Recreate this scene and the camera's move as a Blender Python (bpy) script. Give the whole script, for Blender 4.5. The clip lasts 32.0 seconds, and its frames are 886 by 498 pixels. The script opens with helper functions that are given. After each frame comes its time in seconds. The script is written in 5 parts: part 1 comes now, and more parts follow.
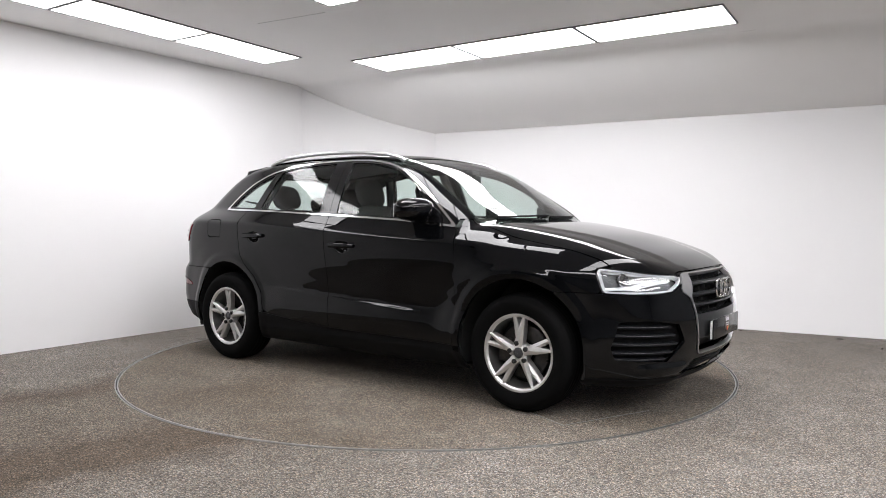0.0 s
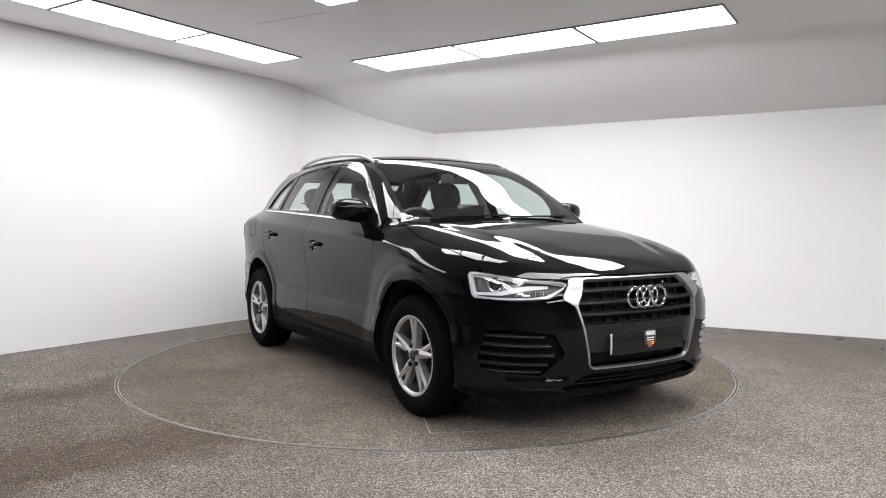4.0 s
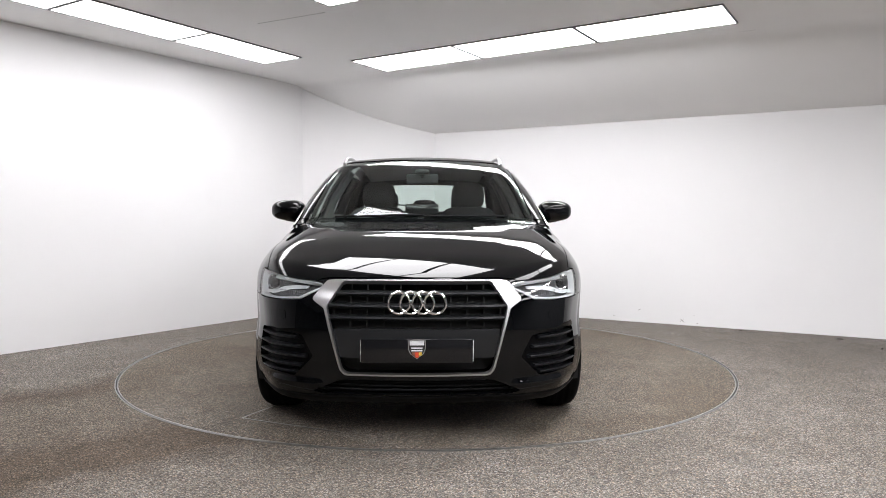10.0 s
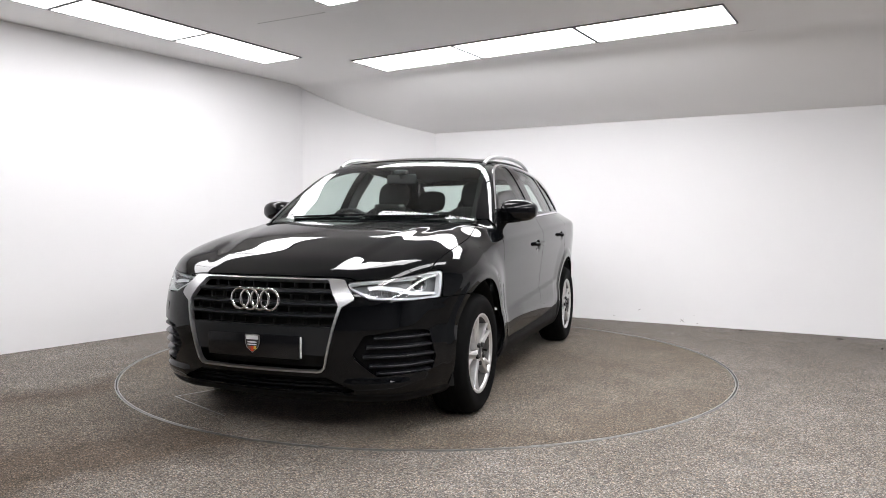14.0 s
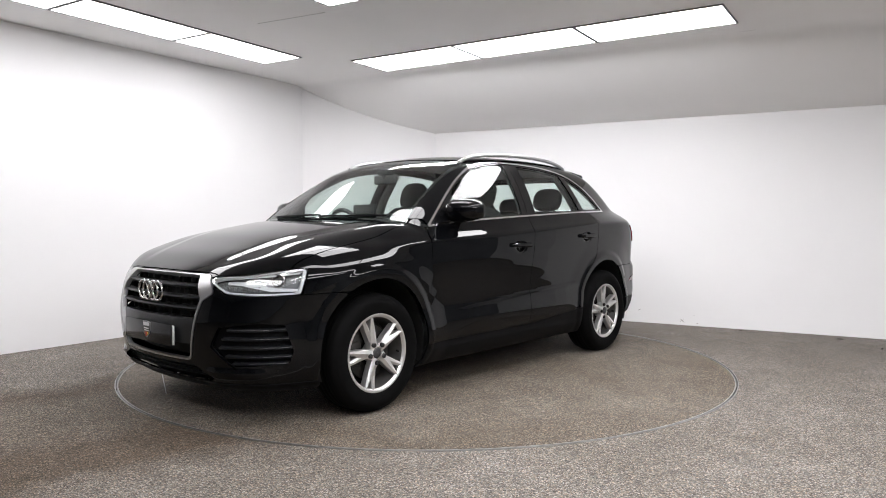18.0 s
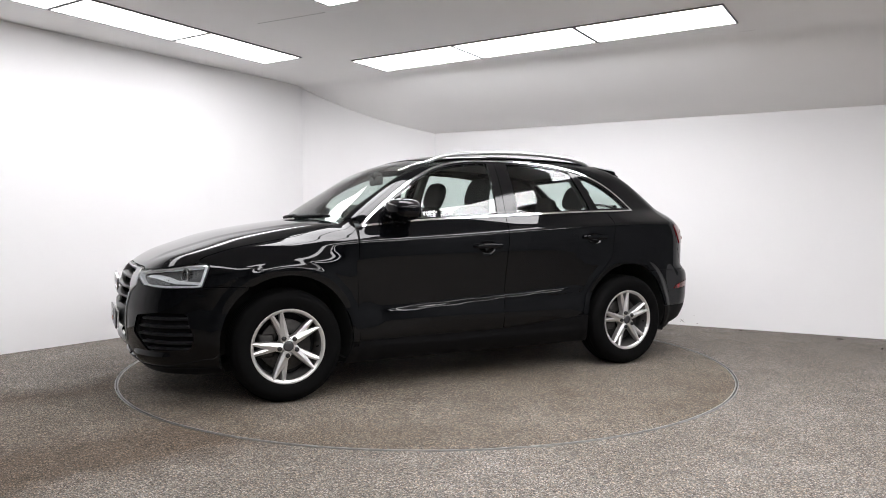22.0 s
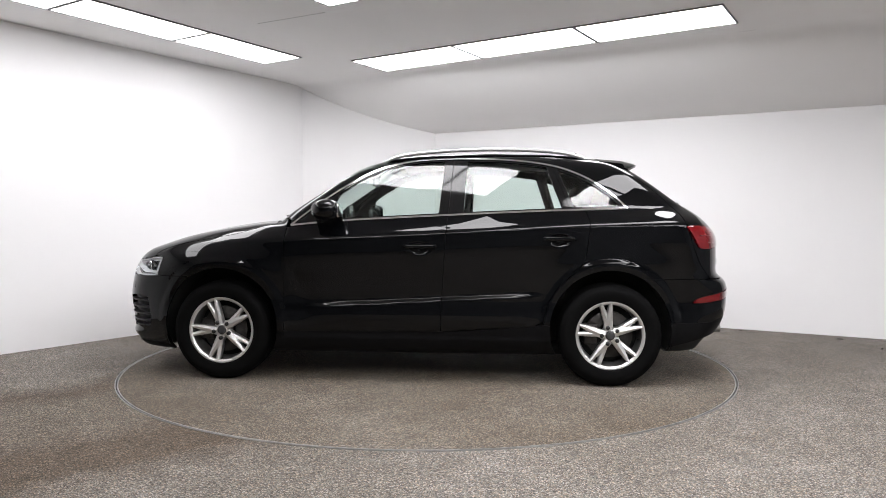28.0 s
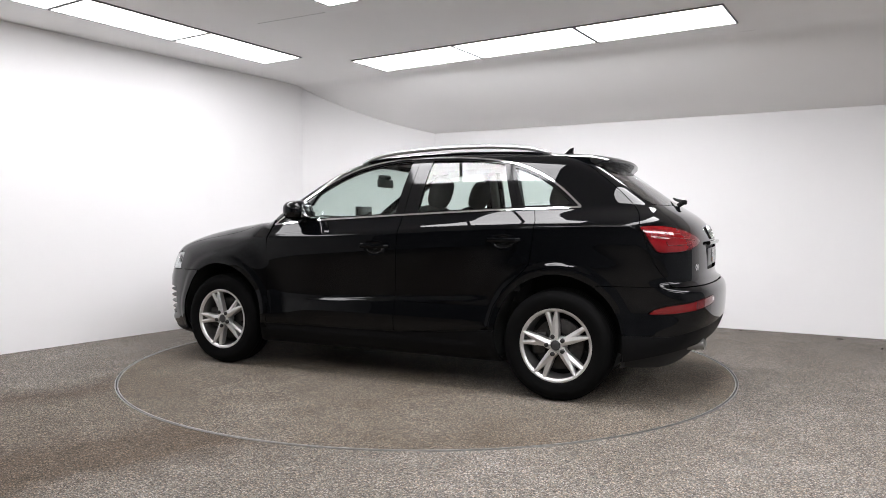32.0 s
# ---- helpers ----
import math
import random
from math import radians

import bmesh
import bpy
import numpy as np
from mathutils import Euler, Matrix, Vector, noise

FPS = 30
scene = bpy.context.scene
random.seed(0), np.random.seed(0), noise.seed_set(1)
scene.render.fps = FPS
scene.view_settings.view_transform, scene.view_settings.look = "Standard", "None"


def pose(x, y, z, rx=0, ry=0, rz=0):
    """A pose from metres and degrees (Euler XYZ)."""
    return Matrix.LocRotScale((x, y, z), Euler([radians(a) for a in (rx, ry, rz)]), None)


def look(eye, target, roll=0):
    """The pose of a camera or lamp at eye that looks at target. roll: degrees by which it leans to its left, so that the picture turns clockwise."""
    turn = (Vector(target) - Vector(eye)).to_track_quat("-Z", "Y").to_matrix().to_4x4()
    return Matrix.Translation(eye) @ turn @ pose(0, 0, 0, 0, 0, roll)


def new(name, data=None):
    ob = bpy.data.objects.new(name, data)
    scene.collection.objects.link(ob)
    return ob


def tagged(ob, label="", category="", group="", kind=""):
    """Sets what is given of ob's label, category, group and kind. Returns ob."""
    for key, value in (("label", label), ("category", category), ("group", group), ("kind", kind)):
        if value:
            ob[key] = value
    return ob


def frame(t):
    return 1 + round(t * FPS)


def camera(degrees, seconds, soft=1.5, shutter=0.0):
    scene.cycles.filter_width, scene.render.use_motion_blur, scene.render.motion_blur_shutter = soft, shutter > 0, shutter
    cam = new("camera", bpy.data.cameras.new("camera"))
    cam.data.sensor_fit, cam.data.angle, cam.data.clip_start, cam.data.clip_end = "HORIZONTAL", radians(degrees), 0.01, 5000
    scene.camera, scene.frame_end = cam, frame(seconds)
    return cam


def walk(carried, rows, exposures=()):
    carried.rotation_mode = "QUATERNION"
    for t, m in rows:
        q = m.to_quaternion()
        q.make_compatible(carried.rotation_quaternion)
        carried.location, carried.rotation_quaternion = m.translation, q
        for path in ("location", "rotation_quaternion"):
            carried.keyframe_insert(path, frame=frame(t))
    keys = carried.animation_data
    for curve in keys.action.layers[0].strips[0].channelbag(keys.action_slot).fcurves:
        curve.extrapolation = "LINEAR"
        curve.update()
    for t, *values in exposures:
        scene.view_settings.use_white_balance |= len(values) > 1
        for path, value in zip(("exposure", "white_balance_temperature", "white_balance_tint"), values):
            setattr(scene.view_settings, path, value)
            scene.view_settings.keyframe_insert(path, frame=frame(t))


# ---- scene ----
cam = camera(63.69, 32.0, soft=0.9)
EYE = (0.0, -5.549, 1.083)
YAW, PITCH = radians(1.086), radians(-2.27)
AIM = (EYE[0] + math.sin(YAW) * math.cos(PITCH), EYE[1] + math.cos(YAW) * math.cos(PITCH), EYE[2] + math.sin(PITCH))
walk(cam, [(0.0, look(EYE, AIM, 0.18)), (32.0, look(EYE, AIM, 0.18))])

# ---- light ----
world = bpy.data.worlds.new("world")
scene.world = world
world.use_nodes = True
world.node_tree.nodes["Background"].inputs[0].default_value = (0.9, 0.95, 1.0, 1)
world.node_tree.nodes["Background"].inputs[1].default_value = 0.02
scene.view_settings.exposure = 0.0
PANEL_GLOW = 15.3


# ---- materials ----
def material(name, color, rough=0.5, metal=0.0, coat=0.0, spec=0.5, noise_scale=0.0, vary=0.0, bump=0.0, bump_scale=0.0, glow=0.0):
    m = bpy.data.materials.new(name)
    m.use_nodes = True
    nt = m.node_tree
    b = nt.nodes["Principled BSDF"]
    b.inputs["Base Color"].default_value = (*color, 1)
    b.inputs["Roughness"].default_value = rough
    b.inputs["Metallic"].default_value = metal
    b.inputs["Coat Weight"].default_value = coat
    b.inputs["Coat Roughness"].default_value = 0.015
    b.inputs["Coat IOR"].default_value = 1.38
    b.inputs["Specular IOR Level"].default_value = spec
    if glow:
        b.inputs["Emission Color"].default_value = (1, 0.985, 1.01, 1)
        b.inputs["Emission Strength"].default_value = glow
    co = nt.nodes.new("ShaderNodeTexCoord")
    if vary:
        n = nt.nodes.new("ShaderNodeTexNoise")
        n.inputs["Scale"].default_value = noise_scale
        n.inputs["Detail"].default_value = 5
        nt.links.new(co.outputs["Object"], n.inputs["Vector"])
        r = nt.nodes.new("ShaderNodeMapRange")
        r.inputs["From Min"].default_value, r.inputs["From Max"].default_value = 0.3, 0.7
        r.inputs["To Min"].default_value, r.inputs["To Max"].default_value = 1 - vary, 1 + vary
        nt.links.new(n.outputs["Fac"], r.inputs["Value"])
        mx = nt.nodes.new("ShaderNodeVectorMath")
        mx.operation = "SCALE"
        mx.inputs[0].default_value = color
        nt.links.new(r.outputs["Result"], mx.inputs["Scale"])
        nt.links.new(mx.outputs["Vector"], b.inputs["Base Color"])
    if bump:
        n = nt.nodes.new("ShaderNodeTexNoise")
        n.inputs["Scale"].default_value = bump_scale
        n.inputs["Detail"].default_value = 3
        nt.links.new(co.outputs["Object"], n.inputs["Vector"])
        u = nt.nodes.new("ShaderNodeBump")
        u.inputs["Strength"].default_value = bump
        u.inputs["Distance"].default_value = 0.004
        nt.links.new(n.outputs["Fac"], u.inputs["Height"])
        nt.links.new(u.outputs["Normal"], b.inputs["Normal"])
    return m


def glass_material(name, tint, gloss=1.0):
    """Thin tinted pane: clear through, mirror gloss by Fresnel."""
    m = bpy.data.materials.new(name)
    m.use_nodes = True
    nt = m.node_tree
    nt.nodes.remove(nt.nodes["Principled BSDF"])
    out = nt.nodes["Material Output"]
    t = nt.nodes.new("ShaderNodeBsdfTransparent")
    t.inputs["Color"].default_value = (*tint, 1)
    g = nt.nodes.new("ShaderNodeBsdfGlossy")
    g.inputs["Roughness"].default_value = 0.0
    f = nt.nodes.new("ShaderNodeLayerWeight")
    f.inputs["Blend"].default_value = 0.5
    p5 = nt.nodes.new("ShaderNodeMath")
    p5.operation = "POWER"
    p5.inputs[1].default_value = 5
    nt.links.new(f.outputs["Facing"], p5.inputs[0])
    k = nt.nodes.new("ShaderNodeMath")
    k.operation = "MULTIPLY_ADD"
    k.use_clamp = True
    k.inputs[1].default_value = 0.93 * gloss
    k.inputs[2].default_value = 0.07 * gloss
    mix = nt.nodes.new("ShaderNodeMixShader")
    nt.links.new(p5.outputs[0], k.inputs[0])
    nt.links.new(k.outputs[0], mix.inputs["Fac"])
    nt.links.new(t.outputs[0], mix.inputs[1])
    nt.links.new(g.outputs[0], mix.inputs[2])
    nt.links.new(mix.outputs[0], out.inputs["Surface"])
    return m


def floor_material(name, base, dark, lane=False):
    """Resin-bound stone chips: fine light and dark grains, broad brownish stains."""
    m = material(name, base, 0.8)
    nt = m.node_tree
    b = nt.nodes["Principled BSDF"]
    b.inputs["Specular IOR Level"].default_value = 0.25
    geo = nt.nodes.new("ShaderNodeTexCoord")

    def ramp(src, stops):
        r = nt.nodes.new("ShaderNodeValToRGB")
        while len(r.color_ramp.elements) < len(stops):
            r.color_ramp.elements.new(0.5)
        for e, (p, c) in zip(r.color_ramp.elements, stops):
            e.position, e.color = p, (*c, 1)
        nt.links.new(src, r.inputs["Fac"])
        return r.outputs["Color"]

    def noise_tex(scale, detail):
        n = nt.nodes.new("ShaderNodeTexNoise")
        n.inputs["Scale"].default_value, n.inputs["Detail"].default_value = scale, detail
        nt.links.new(geo.outputs["Object"], n.inputs["Vector"])
        return n.outputs["Fac"]

    v = nt.nodes.new("ShaderNodeTexVoronoi")
    v.inputs["Scale"].default_value = 190
    nt.links.new(geo.outputs["Object"], v.inputs["Vector"])
    sep = nt.nodes.new("ShaderNodeSeparateColor")
    nt.links.new(v.outputs["Color"], sep.inputs[0])
    grain = ramp(sep.outputs[0], [(0.0, [c * 0.25 for c in base]), (0.45, [c * 0.8 for c in base]), (0.75, [c * 1.15 for c in base]), (1.0, [min(0.8, c * 2.5) for c in base])])
    stain = ramp(noise_tex(0.8, 6), [(0.36, dark), (0.66, (1.05, 1.05, 1.05))])
    patch = ramp(noise_tex(5.0, 4), [(0.3, (0.84, 0.83, 0.81)), (0.7, (1.06, 1.06, 1.07))])
    hue = ramp(sep.outputs[1], [(0.0, (1.16, 0.97, 0.80)), (0.35, (1.0, 1.0, 1.0)), (0.7, (0.93, 1.0, 1.06)), (1.0, (1.05, 1.0, 0.95))])
    tint = nt.nodes.new("ShaderNodeMix")
    tint.data_type, tint.blend_type = "RGBA", "MULTIPLY"
    tint.inputs["Factor"].default_value = 1
    nt.links.new(grain, tint.inputs[6])
    nt.links.new(hue, tint.inputs[7])
    cur = tint.outputs[2]
    if lane:
        # worn brown lane where cars roll on and off
        sp = nt.nodes.new("ShaderNodeSeparateXYZ")
        nt.links.new(geo.outputs["Object"], sp.inputs[0])

        def calc(op, a, b, c=None):
            n = nt.nodes.new("ShaderNodeMath")
            n.operation = op
            for k, q in enumerate((a, b) if c is None else (a, b, c)):
                if isinstance(q, (int, float)):
                    n.inputs[k].default_value = q
                else:
                    nt.links.new(q, n.inputs[k])
            return n.outputs[0]

        off = calc("ADD", calc("MULTIPLY", sp.outputs[0], 0.62), calc("MULTIPLY", sp.outputs[1], -0.78))
        off = calc("ADD", off, calc("MULTIPLY_ADD", noise_tex(1.1, 6), 0.9, -0.45))
        off = calc("ADD", off, calc("MULTIPLY_ADD", noise_tex(9.0, 4), 0.16, -0.08))
        worn, faint = (0.56, 0.48, 0.40), (0.84, 0.80, 0.74)
        mask = ramp(calc("MULTIPLY_ADD", off, 1 / 3.3, 1.5 / 3.3), [(0.16, (1, 1, 1)), (0.26, (0.58, 0.51, 0.44)), (0.36, faint), (0.54, faint), (0.64, worn), (0.76, worn), (0.86, (1, 1, 1))])
        far = ramp(calc("MULTIPLY_ADD", sp.outputs[0], -1.0, 0.0), [(0.3, (0, 0, 0)), (1.0, (1, 1, 1))])
        mx = nt.nodes.new("ShaderNodeMix")
        mx.data_type = "RGBA"
        nt.links.new(far, mx.inputs["Factor"])
        mx.inputs[6].default_value = (1, 1, 1, 1)
        nt.links.new(mask, mx.inputs[7])
        my = nt.nodes.new("ShaderNodeMix")
        my.data_type, my.blend_type = "RGBA", "MULTIPLY"
        my.inputs["Factor"].default_value = 1
        nt.links.new(cur, my.inputs[6])
        nt.links.new(mx.outputs[2], my.inputs[7])
        cur = my.outputs[2]
    for other in (stain, patch):
        mx = nt.nodes.new("ShaderNodeMix")
        mx.data_type, mx.blend_type = "RGBA", "MULTIPLY"
        mx.inputs["Factor"].default_value = 1
        nt.links.new(cur, mx.inputs[6])
        nt.links.new(other, mx.inputs[7])
        cur = mx.outputs[2]
    nt.links.new(cur, b.inputs["Base Color"])
    u = nt.nodes.new("ShaderNodeBump")
    u.inputs["Strength"].default_value, u.inputs["Distance"].default_value = 0.5, 0.004
    nt.links.new(v.outputs["Distance"], u.inputs["Height"])
    nt.links.new(u.outputs["Normal"], b.inputs["Normal"])
    return m


M_WALL = material("white_wall_paint", (0.82, 0.815, 0.82), 0.7, noise_scale=1.3, vary=0.015, bump=0.05, bump_scale=60)
M_CEIL = material("white_ceiling_paint", (0.92, 0.915, 0.91), 0.75, noise_scale=1.1, vary=0.02, bump=0.04, bump_scale=50)
# for added walls round the camera, dark so the body reflects dark
M_DARK = material("unseen_wall_dark", (0.20, 0.205, 0.215), 0.9, noise_scale=3, vary=0.2)
M_FLOOR = floor_material("resin_floor", (0.170, 0.157, 0.142), (0.84, 0.82, 0.79), True)
M_TABLE = floor_material("turntable_resin", (0.152, 0.136, 0.116), (0.74, 0.69, 0.63))
M_TRIM = material("brushed_steel", (0.36, 0.36, 0.35), 0.45, 0.9, noise_scale=20, vary=0.15)
M_GAP = material("dark_gap", (0.01, 0.01, 0.01), 0.9)
M_PANEL = material("led_diffuser", (0.9, 0.9, 0.9), 0.4, glow=PANEL_GLOW)
# same kind of panel, glow cut to keep the left wall from clipping
M_PANEL_DIM = material("dimmed_led_diffuser", (0.9, 0.9, 0.9), 0.4, glow=PANEL_GLOW * 0.6)
# for added out-of-view walls; grey picked for bounce and softer reflections
M_GREY = material("unseen_wall_grey", (0.70, 0.70, 0.705), 0.8, noise_scale=1.5, vary=0.1)
M_FRAME = material("panel_frame_grey", (0.22, 0.22, 0.22), 0.5)
M_JOINT = material("joint_grey", (0.35, 0.345, 0.34), 0.8)
M_PAINT = material("black_metallic_paint", (0.0016, 0.0018, 0.0023), 0.35, 0.0, 1.0, 0.0)
M_PLASTIC = material("black_textured_plastic", (0.0045, 0.0045, 0.005), 0.5, 0, 0, 0.09, noise_scale=40, vary=0.15, bump=0.1, bump_scale=300)
M_GLOSSBLACK = material("gloss_black_trim", (0.006, 0.006, 0.006), 0.12, 0, 0.5)
M_RUBBER = material("tyre_rubber", (0.0026, 0.0026, 0.0027), 0.75, 0, 0, 0.07, noise_scale=25, vary=0.2, bump=0.1, bump_scale=120)
M_ALLOY = material("silver_alloy", (0.67, 0.665, 0.66), 0.40, 0.9, 0.2, noise_scale=30, vary=0.04)
M_CHROME = material("bright_chrome", (0.78, 0.78, 0.79), 0.08, 1.0)
M_SATIN = material("satin_silver", (0.52, 0.52, 0.53), 0.38, 1.0)
M_PILLAR = material("gloss_black_pillar_trim", (0.004, 0.004, 0.0045), 0.08, 0, 0, 0.35)
M_INNER = material("dark_cavity", (0.006, 0.006, 0.006), 0.8)
M_CLOTH = material("black_seat_cloth", (0.015, 0.015, 0.016), 0.9, noise_scale=60, vary=0.2, bump=0.2, bump_scale=250)
M_DASH = material("black_soft_dash", (0.02, 0.02, 0.021), 0.6, noise_scale=30, vary=0.1, bump=0.1, bump_scale=300)
M_GLASS = glass_material("green_tinted_glass", (0.80, 0.88, 0.85))
M_LENS = glass_material("clear_lens", (0.93, 0.95, 0.96))


# ---- mesh helpers ----
def mesh_object(name, verts, faces, mat, parent=None, label="", smooth=0.0):
    me = bpy.data.meshes.new(name)
    me.from_pydata([tuple(map(float, v)) for v in verts], [], [tuple(map(int, f)) for f in faces])
    if smooth:
        me.shade_smooth()
        me.set_sharp_from_angle(angle=radians(smooth))
    me.materials.append(mat)
    ob = new(name, me)
    if parent is not None:
        ob.parent = parent
    if label:
        tagged(ob, label)
    return ob


def part(name, bm, mat, parent, label="", smooth=40.0):
    """One bmesh as one mesh object under a thing or a part."""
    me = bpy.data.meshes.new(name)
    bmesh.ops.recalc_face_normals(bm, faces=bm.faces)
    bm.to_mesh(me)
    bm.free()
    if smooth:
        me.shade_smooth()
        me.set_sharp_from_angle(angle=radians(smooth))
    me.materials.append(mat)
    ob = new(name, me)
    ob.parent = parent
    if label:
        tagged(ob, label)
    return ob


def box(bm, lo, hi, m=None, bevel=0.0, seg=2):
    r = bmesh.ops.create_cube(bm, size=1)
    vs = r["verts"]
    c = [(a + b) / 2 for a, b in zip(lo, hi)]
    for v in vs:
        v.co = Vector([c[i] + v.co[i] * (hi[i] - lo[i]) for i in range(3)])
    if bevel:
        es = list({e for v in vs for e in v.link_edges})
        out = bmesh.ops.bevel(bm, geom=es, offset=bevel, segments=seg, profile=0.5, affect="EDGES")
        vs = list({v for f in out["faces"] for v in f.verts} | {v for v in vs if v.is_valid})
    if m is not None:
        bmesh.ops.transform(bm, matrix=m, verts=vs)
    return vs


def rounded(bm, half, m, p=2.8, n=24):
    """A puffed box: a superellipsoid with the given half sizes, at a pose."""
    made = bmesh.ops.create_uvsphere(bm, u_segments=n, v_segments=n // 2 + 2, radius=1)["verts"]
    for v in made:
        k = (abs(v.co.x) ** p + abs(v.co.y) ** p + abs(v.co.z) ** p) ** (-1 / p)
        v.co = m @ Vector([v.co[i] * k * half[i] for i in range(3)])


def tube(bm, pts, radius, n=8, flat=1.0, cap=True, up=Vector((0, 0, 1))):
    """A round or flattened bar along a line of points. flat: height over width; radius: one number or one a point."""
    pts = [Vector(q) for q in pts]
    rings = []
    for i, q in enumerate(pts):
        d = (pts[min(i + 1, len(pts) - 1)] - pts[max(i - 1, 0)]).normalized()
        s = d.cross(up)
        s = s.normalized() if s.length > 1e-6 else Vector((1, 0, 0))
        w = s.cross(d)
        r = radius[i] if isinstance(radius, (list, tuple)) else radius
        rings.append([bm.verts.new(q + s * (math.cos(k * math.tau / n) * r) + w * (math.sin(k * math.tau / n) * r * flat)) for k in range(n)])
    for a, b in zip(rings, rings[1:]):
        for k in range(n):
            bm.faces.new((a[k], a[(k + 1) % n], b[(k + 1) % n], b[k]))
    if cap:
        bm.faces.new(rings[0][::-1])
        bm.faces.new(rings[-1])


def lathe(bm, profile, n=64, closed=False):
    """Turns (radius, y) pairs about the y axis."""
    rings = [[bm.verts.new((r * math.cos(k * math.tau / n), y, r * math.sin(k * math.tau / n))) for k in range(n)] for r, y in profile]
    pairs = list(zip(rings, rings[1:])) + ([(rings[-1], rings[0])] if closed else [])
    for a, b in pairs:
        for k in range(n):
            bm.faces.new((a[k], a[(k + 1) % n], b[(k + 1) % n], b[k]))
    return rings


def spline(pts, soft=0.01, lo=None, hi=None):
    """A monotone cubic through the points, rounded a little, as a quick lookup."""
    x, y = np.array([q[0] for q in pts], float), np.array([q[1] for q in pts], float)
    if x[0] > x[-1]:
        x, y = x[::-1], y[::-1]
    h, d = np.diff(x), np.diff(y) / np.diff(x)
    m = np.zeros(len(x))
    m[0], m[-1] = d[0], d[-1]
    for i in range(1, len(x) - 1):
        if d[i - 1] * d[i] > 0:
            w1, w2 = 2 * h[i] + h[i - 1], h[i] + 2 * h[i - 1]
            m[i] = (w1 + w2) / (w1 / d[i - 1] + w2 / d[i])
    pad = 0.3
    t = np.linspace(x[0] - pad, x[-1] + pad, 3000)
    i = np.clip(np.searchsorted(x, t) - 1, 0, len(x) - 2)
    s = (t - x[i]) / h[i]
    v = (2 * s**3 - 3 * s**2 + 1) * y[i] + (s**3 - 2 * s**2 + s) * h[i] * m[i] + (3 * s**2 - 2 * s**3) * y[i + 1] + (s**3 - s**2) * h[i] * m[i + 1]
    v = np.where(t < x[0], y[0] + (t - x[0]) * m[0], np.where(t > x[-1], y[-1] + (t - x[-1]) * m[-1], v))
    if soft:
        step = t[1] - t[0]
        n = max(1, int(3 * soft / step))
        k = np.exp(-0.5 * (np.arange(-n, n + 1) * step / soft) ** 2)
        v = np.convolve(np.pad(v, n, mode="edge"), k / k.sum(), mode="valid")
        v[:n], v[-n:] = v[n], v[-n - 1]
    return lambda q: np.interp(q, t, v)


# ---- the room ----
HIGH, LOW = 2.661, 2.150
E1, E2 = Vector((0.833, -0.553, 0)), Vector((0.553, 0.833, 0))
CORNER_A, CORNER_B = Vector((-1.50, 2.935, 0)), Vector((0.066, 3.317, 0))
LEFT_END = CORNER_A - Vector((0.5758, 0.8176, 0)) * 9.5
RIGHT_DIR = Vector((0.8665, -0.4992, 0))
RIGHT_IN = Vector((-0.4992, -0.8665, 0))
RIGHT_END = CORNER_B + RIGHT_DIR * 6.4
BACK = -8.6


def wall(name, a, b, height, mat, label, thick=0.12):
    a, b = Vector(a), Vector(b)
    d = (b - a).normalized()
    n = Vector((-d.y, d.x, 0))  # outward for a clockwise run
    bm = bmesh.new()
    vs = [bm.verts.new(q + Vector((0, 0, z))) for z in (0, height) for q in (a, b, b + n * thick, a + n * thick)]
    for f in ((0, 1, 2, 3), (4, 5, 6, 7), (0, 1, 5, 4), (1, 2, 6, 5), (2, 3, 7, 6), (3, 0, 4, 7)):
        bm.faces.new([vs[i] for i in f])
    ob = part(name, bm, mat, None, smooth=0)
    return tagged(ob, label, "wall", kind="structure")


LEFT_MID, RIGHT_MID = CORNER_A + (LEFT_END - CORNER_A).normalized() * 3.8, CORNER_B + RIGHT_DIR * 5.15
wall("wall_left", LEFT_MID, CORNER_A, 2.9, M_WALL, "plain white painted studio wall")
# the far stretches left and right are added, unseen, to shape reflections
wall("wall_left_far", LEFT_END, LEFT_MID, 2.9, M_GREY, "unseen grey wall beside the camera, added to soften the car reflections")
wall("wall_corner", CORNER_A, CORNER_B, 2.9, M_WALL, "white angled wall across the studio corner")
wall("wall_right", CORNER_B, RIGHT_MID, 2.9, M_WALL, "plain white wall under the sloping ceiling")
wall("wall_right_far", RIGHT_MID, RIGHT_END, 2.9, M_GREY, "unseen grey wall beside the camera, added to soften the car reflections")
# unseen closing walls, added to keep reflections in the black paint dark
wall("wall_right_side", RIGHT_END, (RIGHT_END.x, BACK, 0), 2.9, M_DARK, "unseen dark side wall added to darken the car reflections")
wall("wall_back", (RIGHT_END.x, BACK, 0), (LEFT_END.x, BACK, 0), 2.9, M_DARK, "unseen dark back wall added to darken the car reflections")
wall("wall_left_side", (LEFT_END.x, BACK, 0), LEFT_END, 2.9, M_DARK, "unseen dark wall behind the camera, added to darken the car reflections")


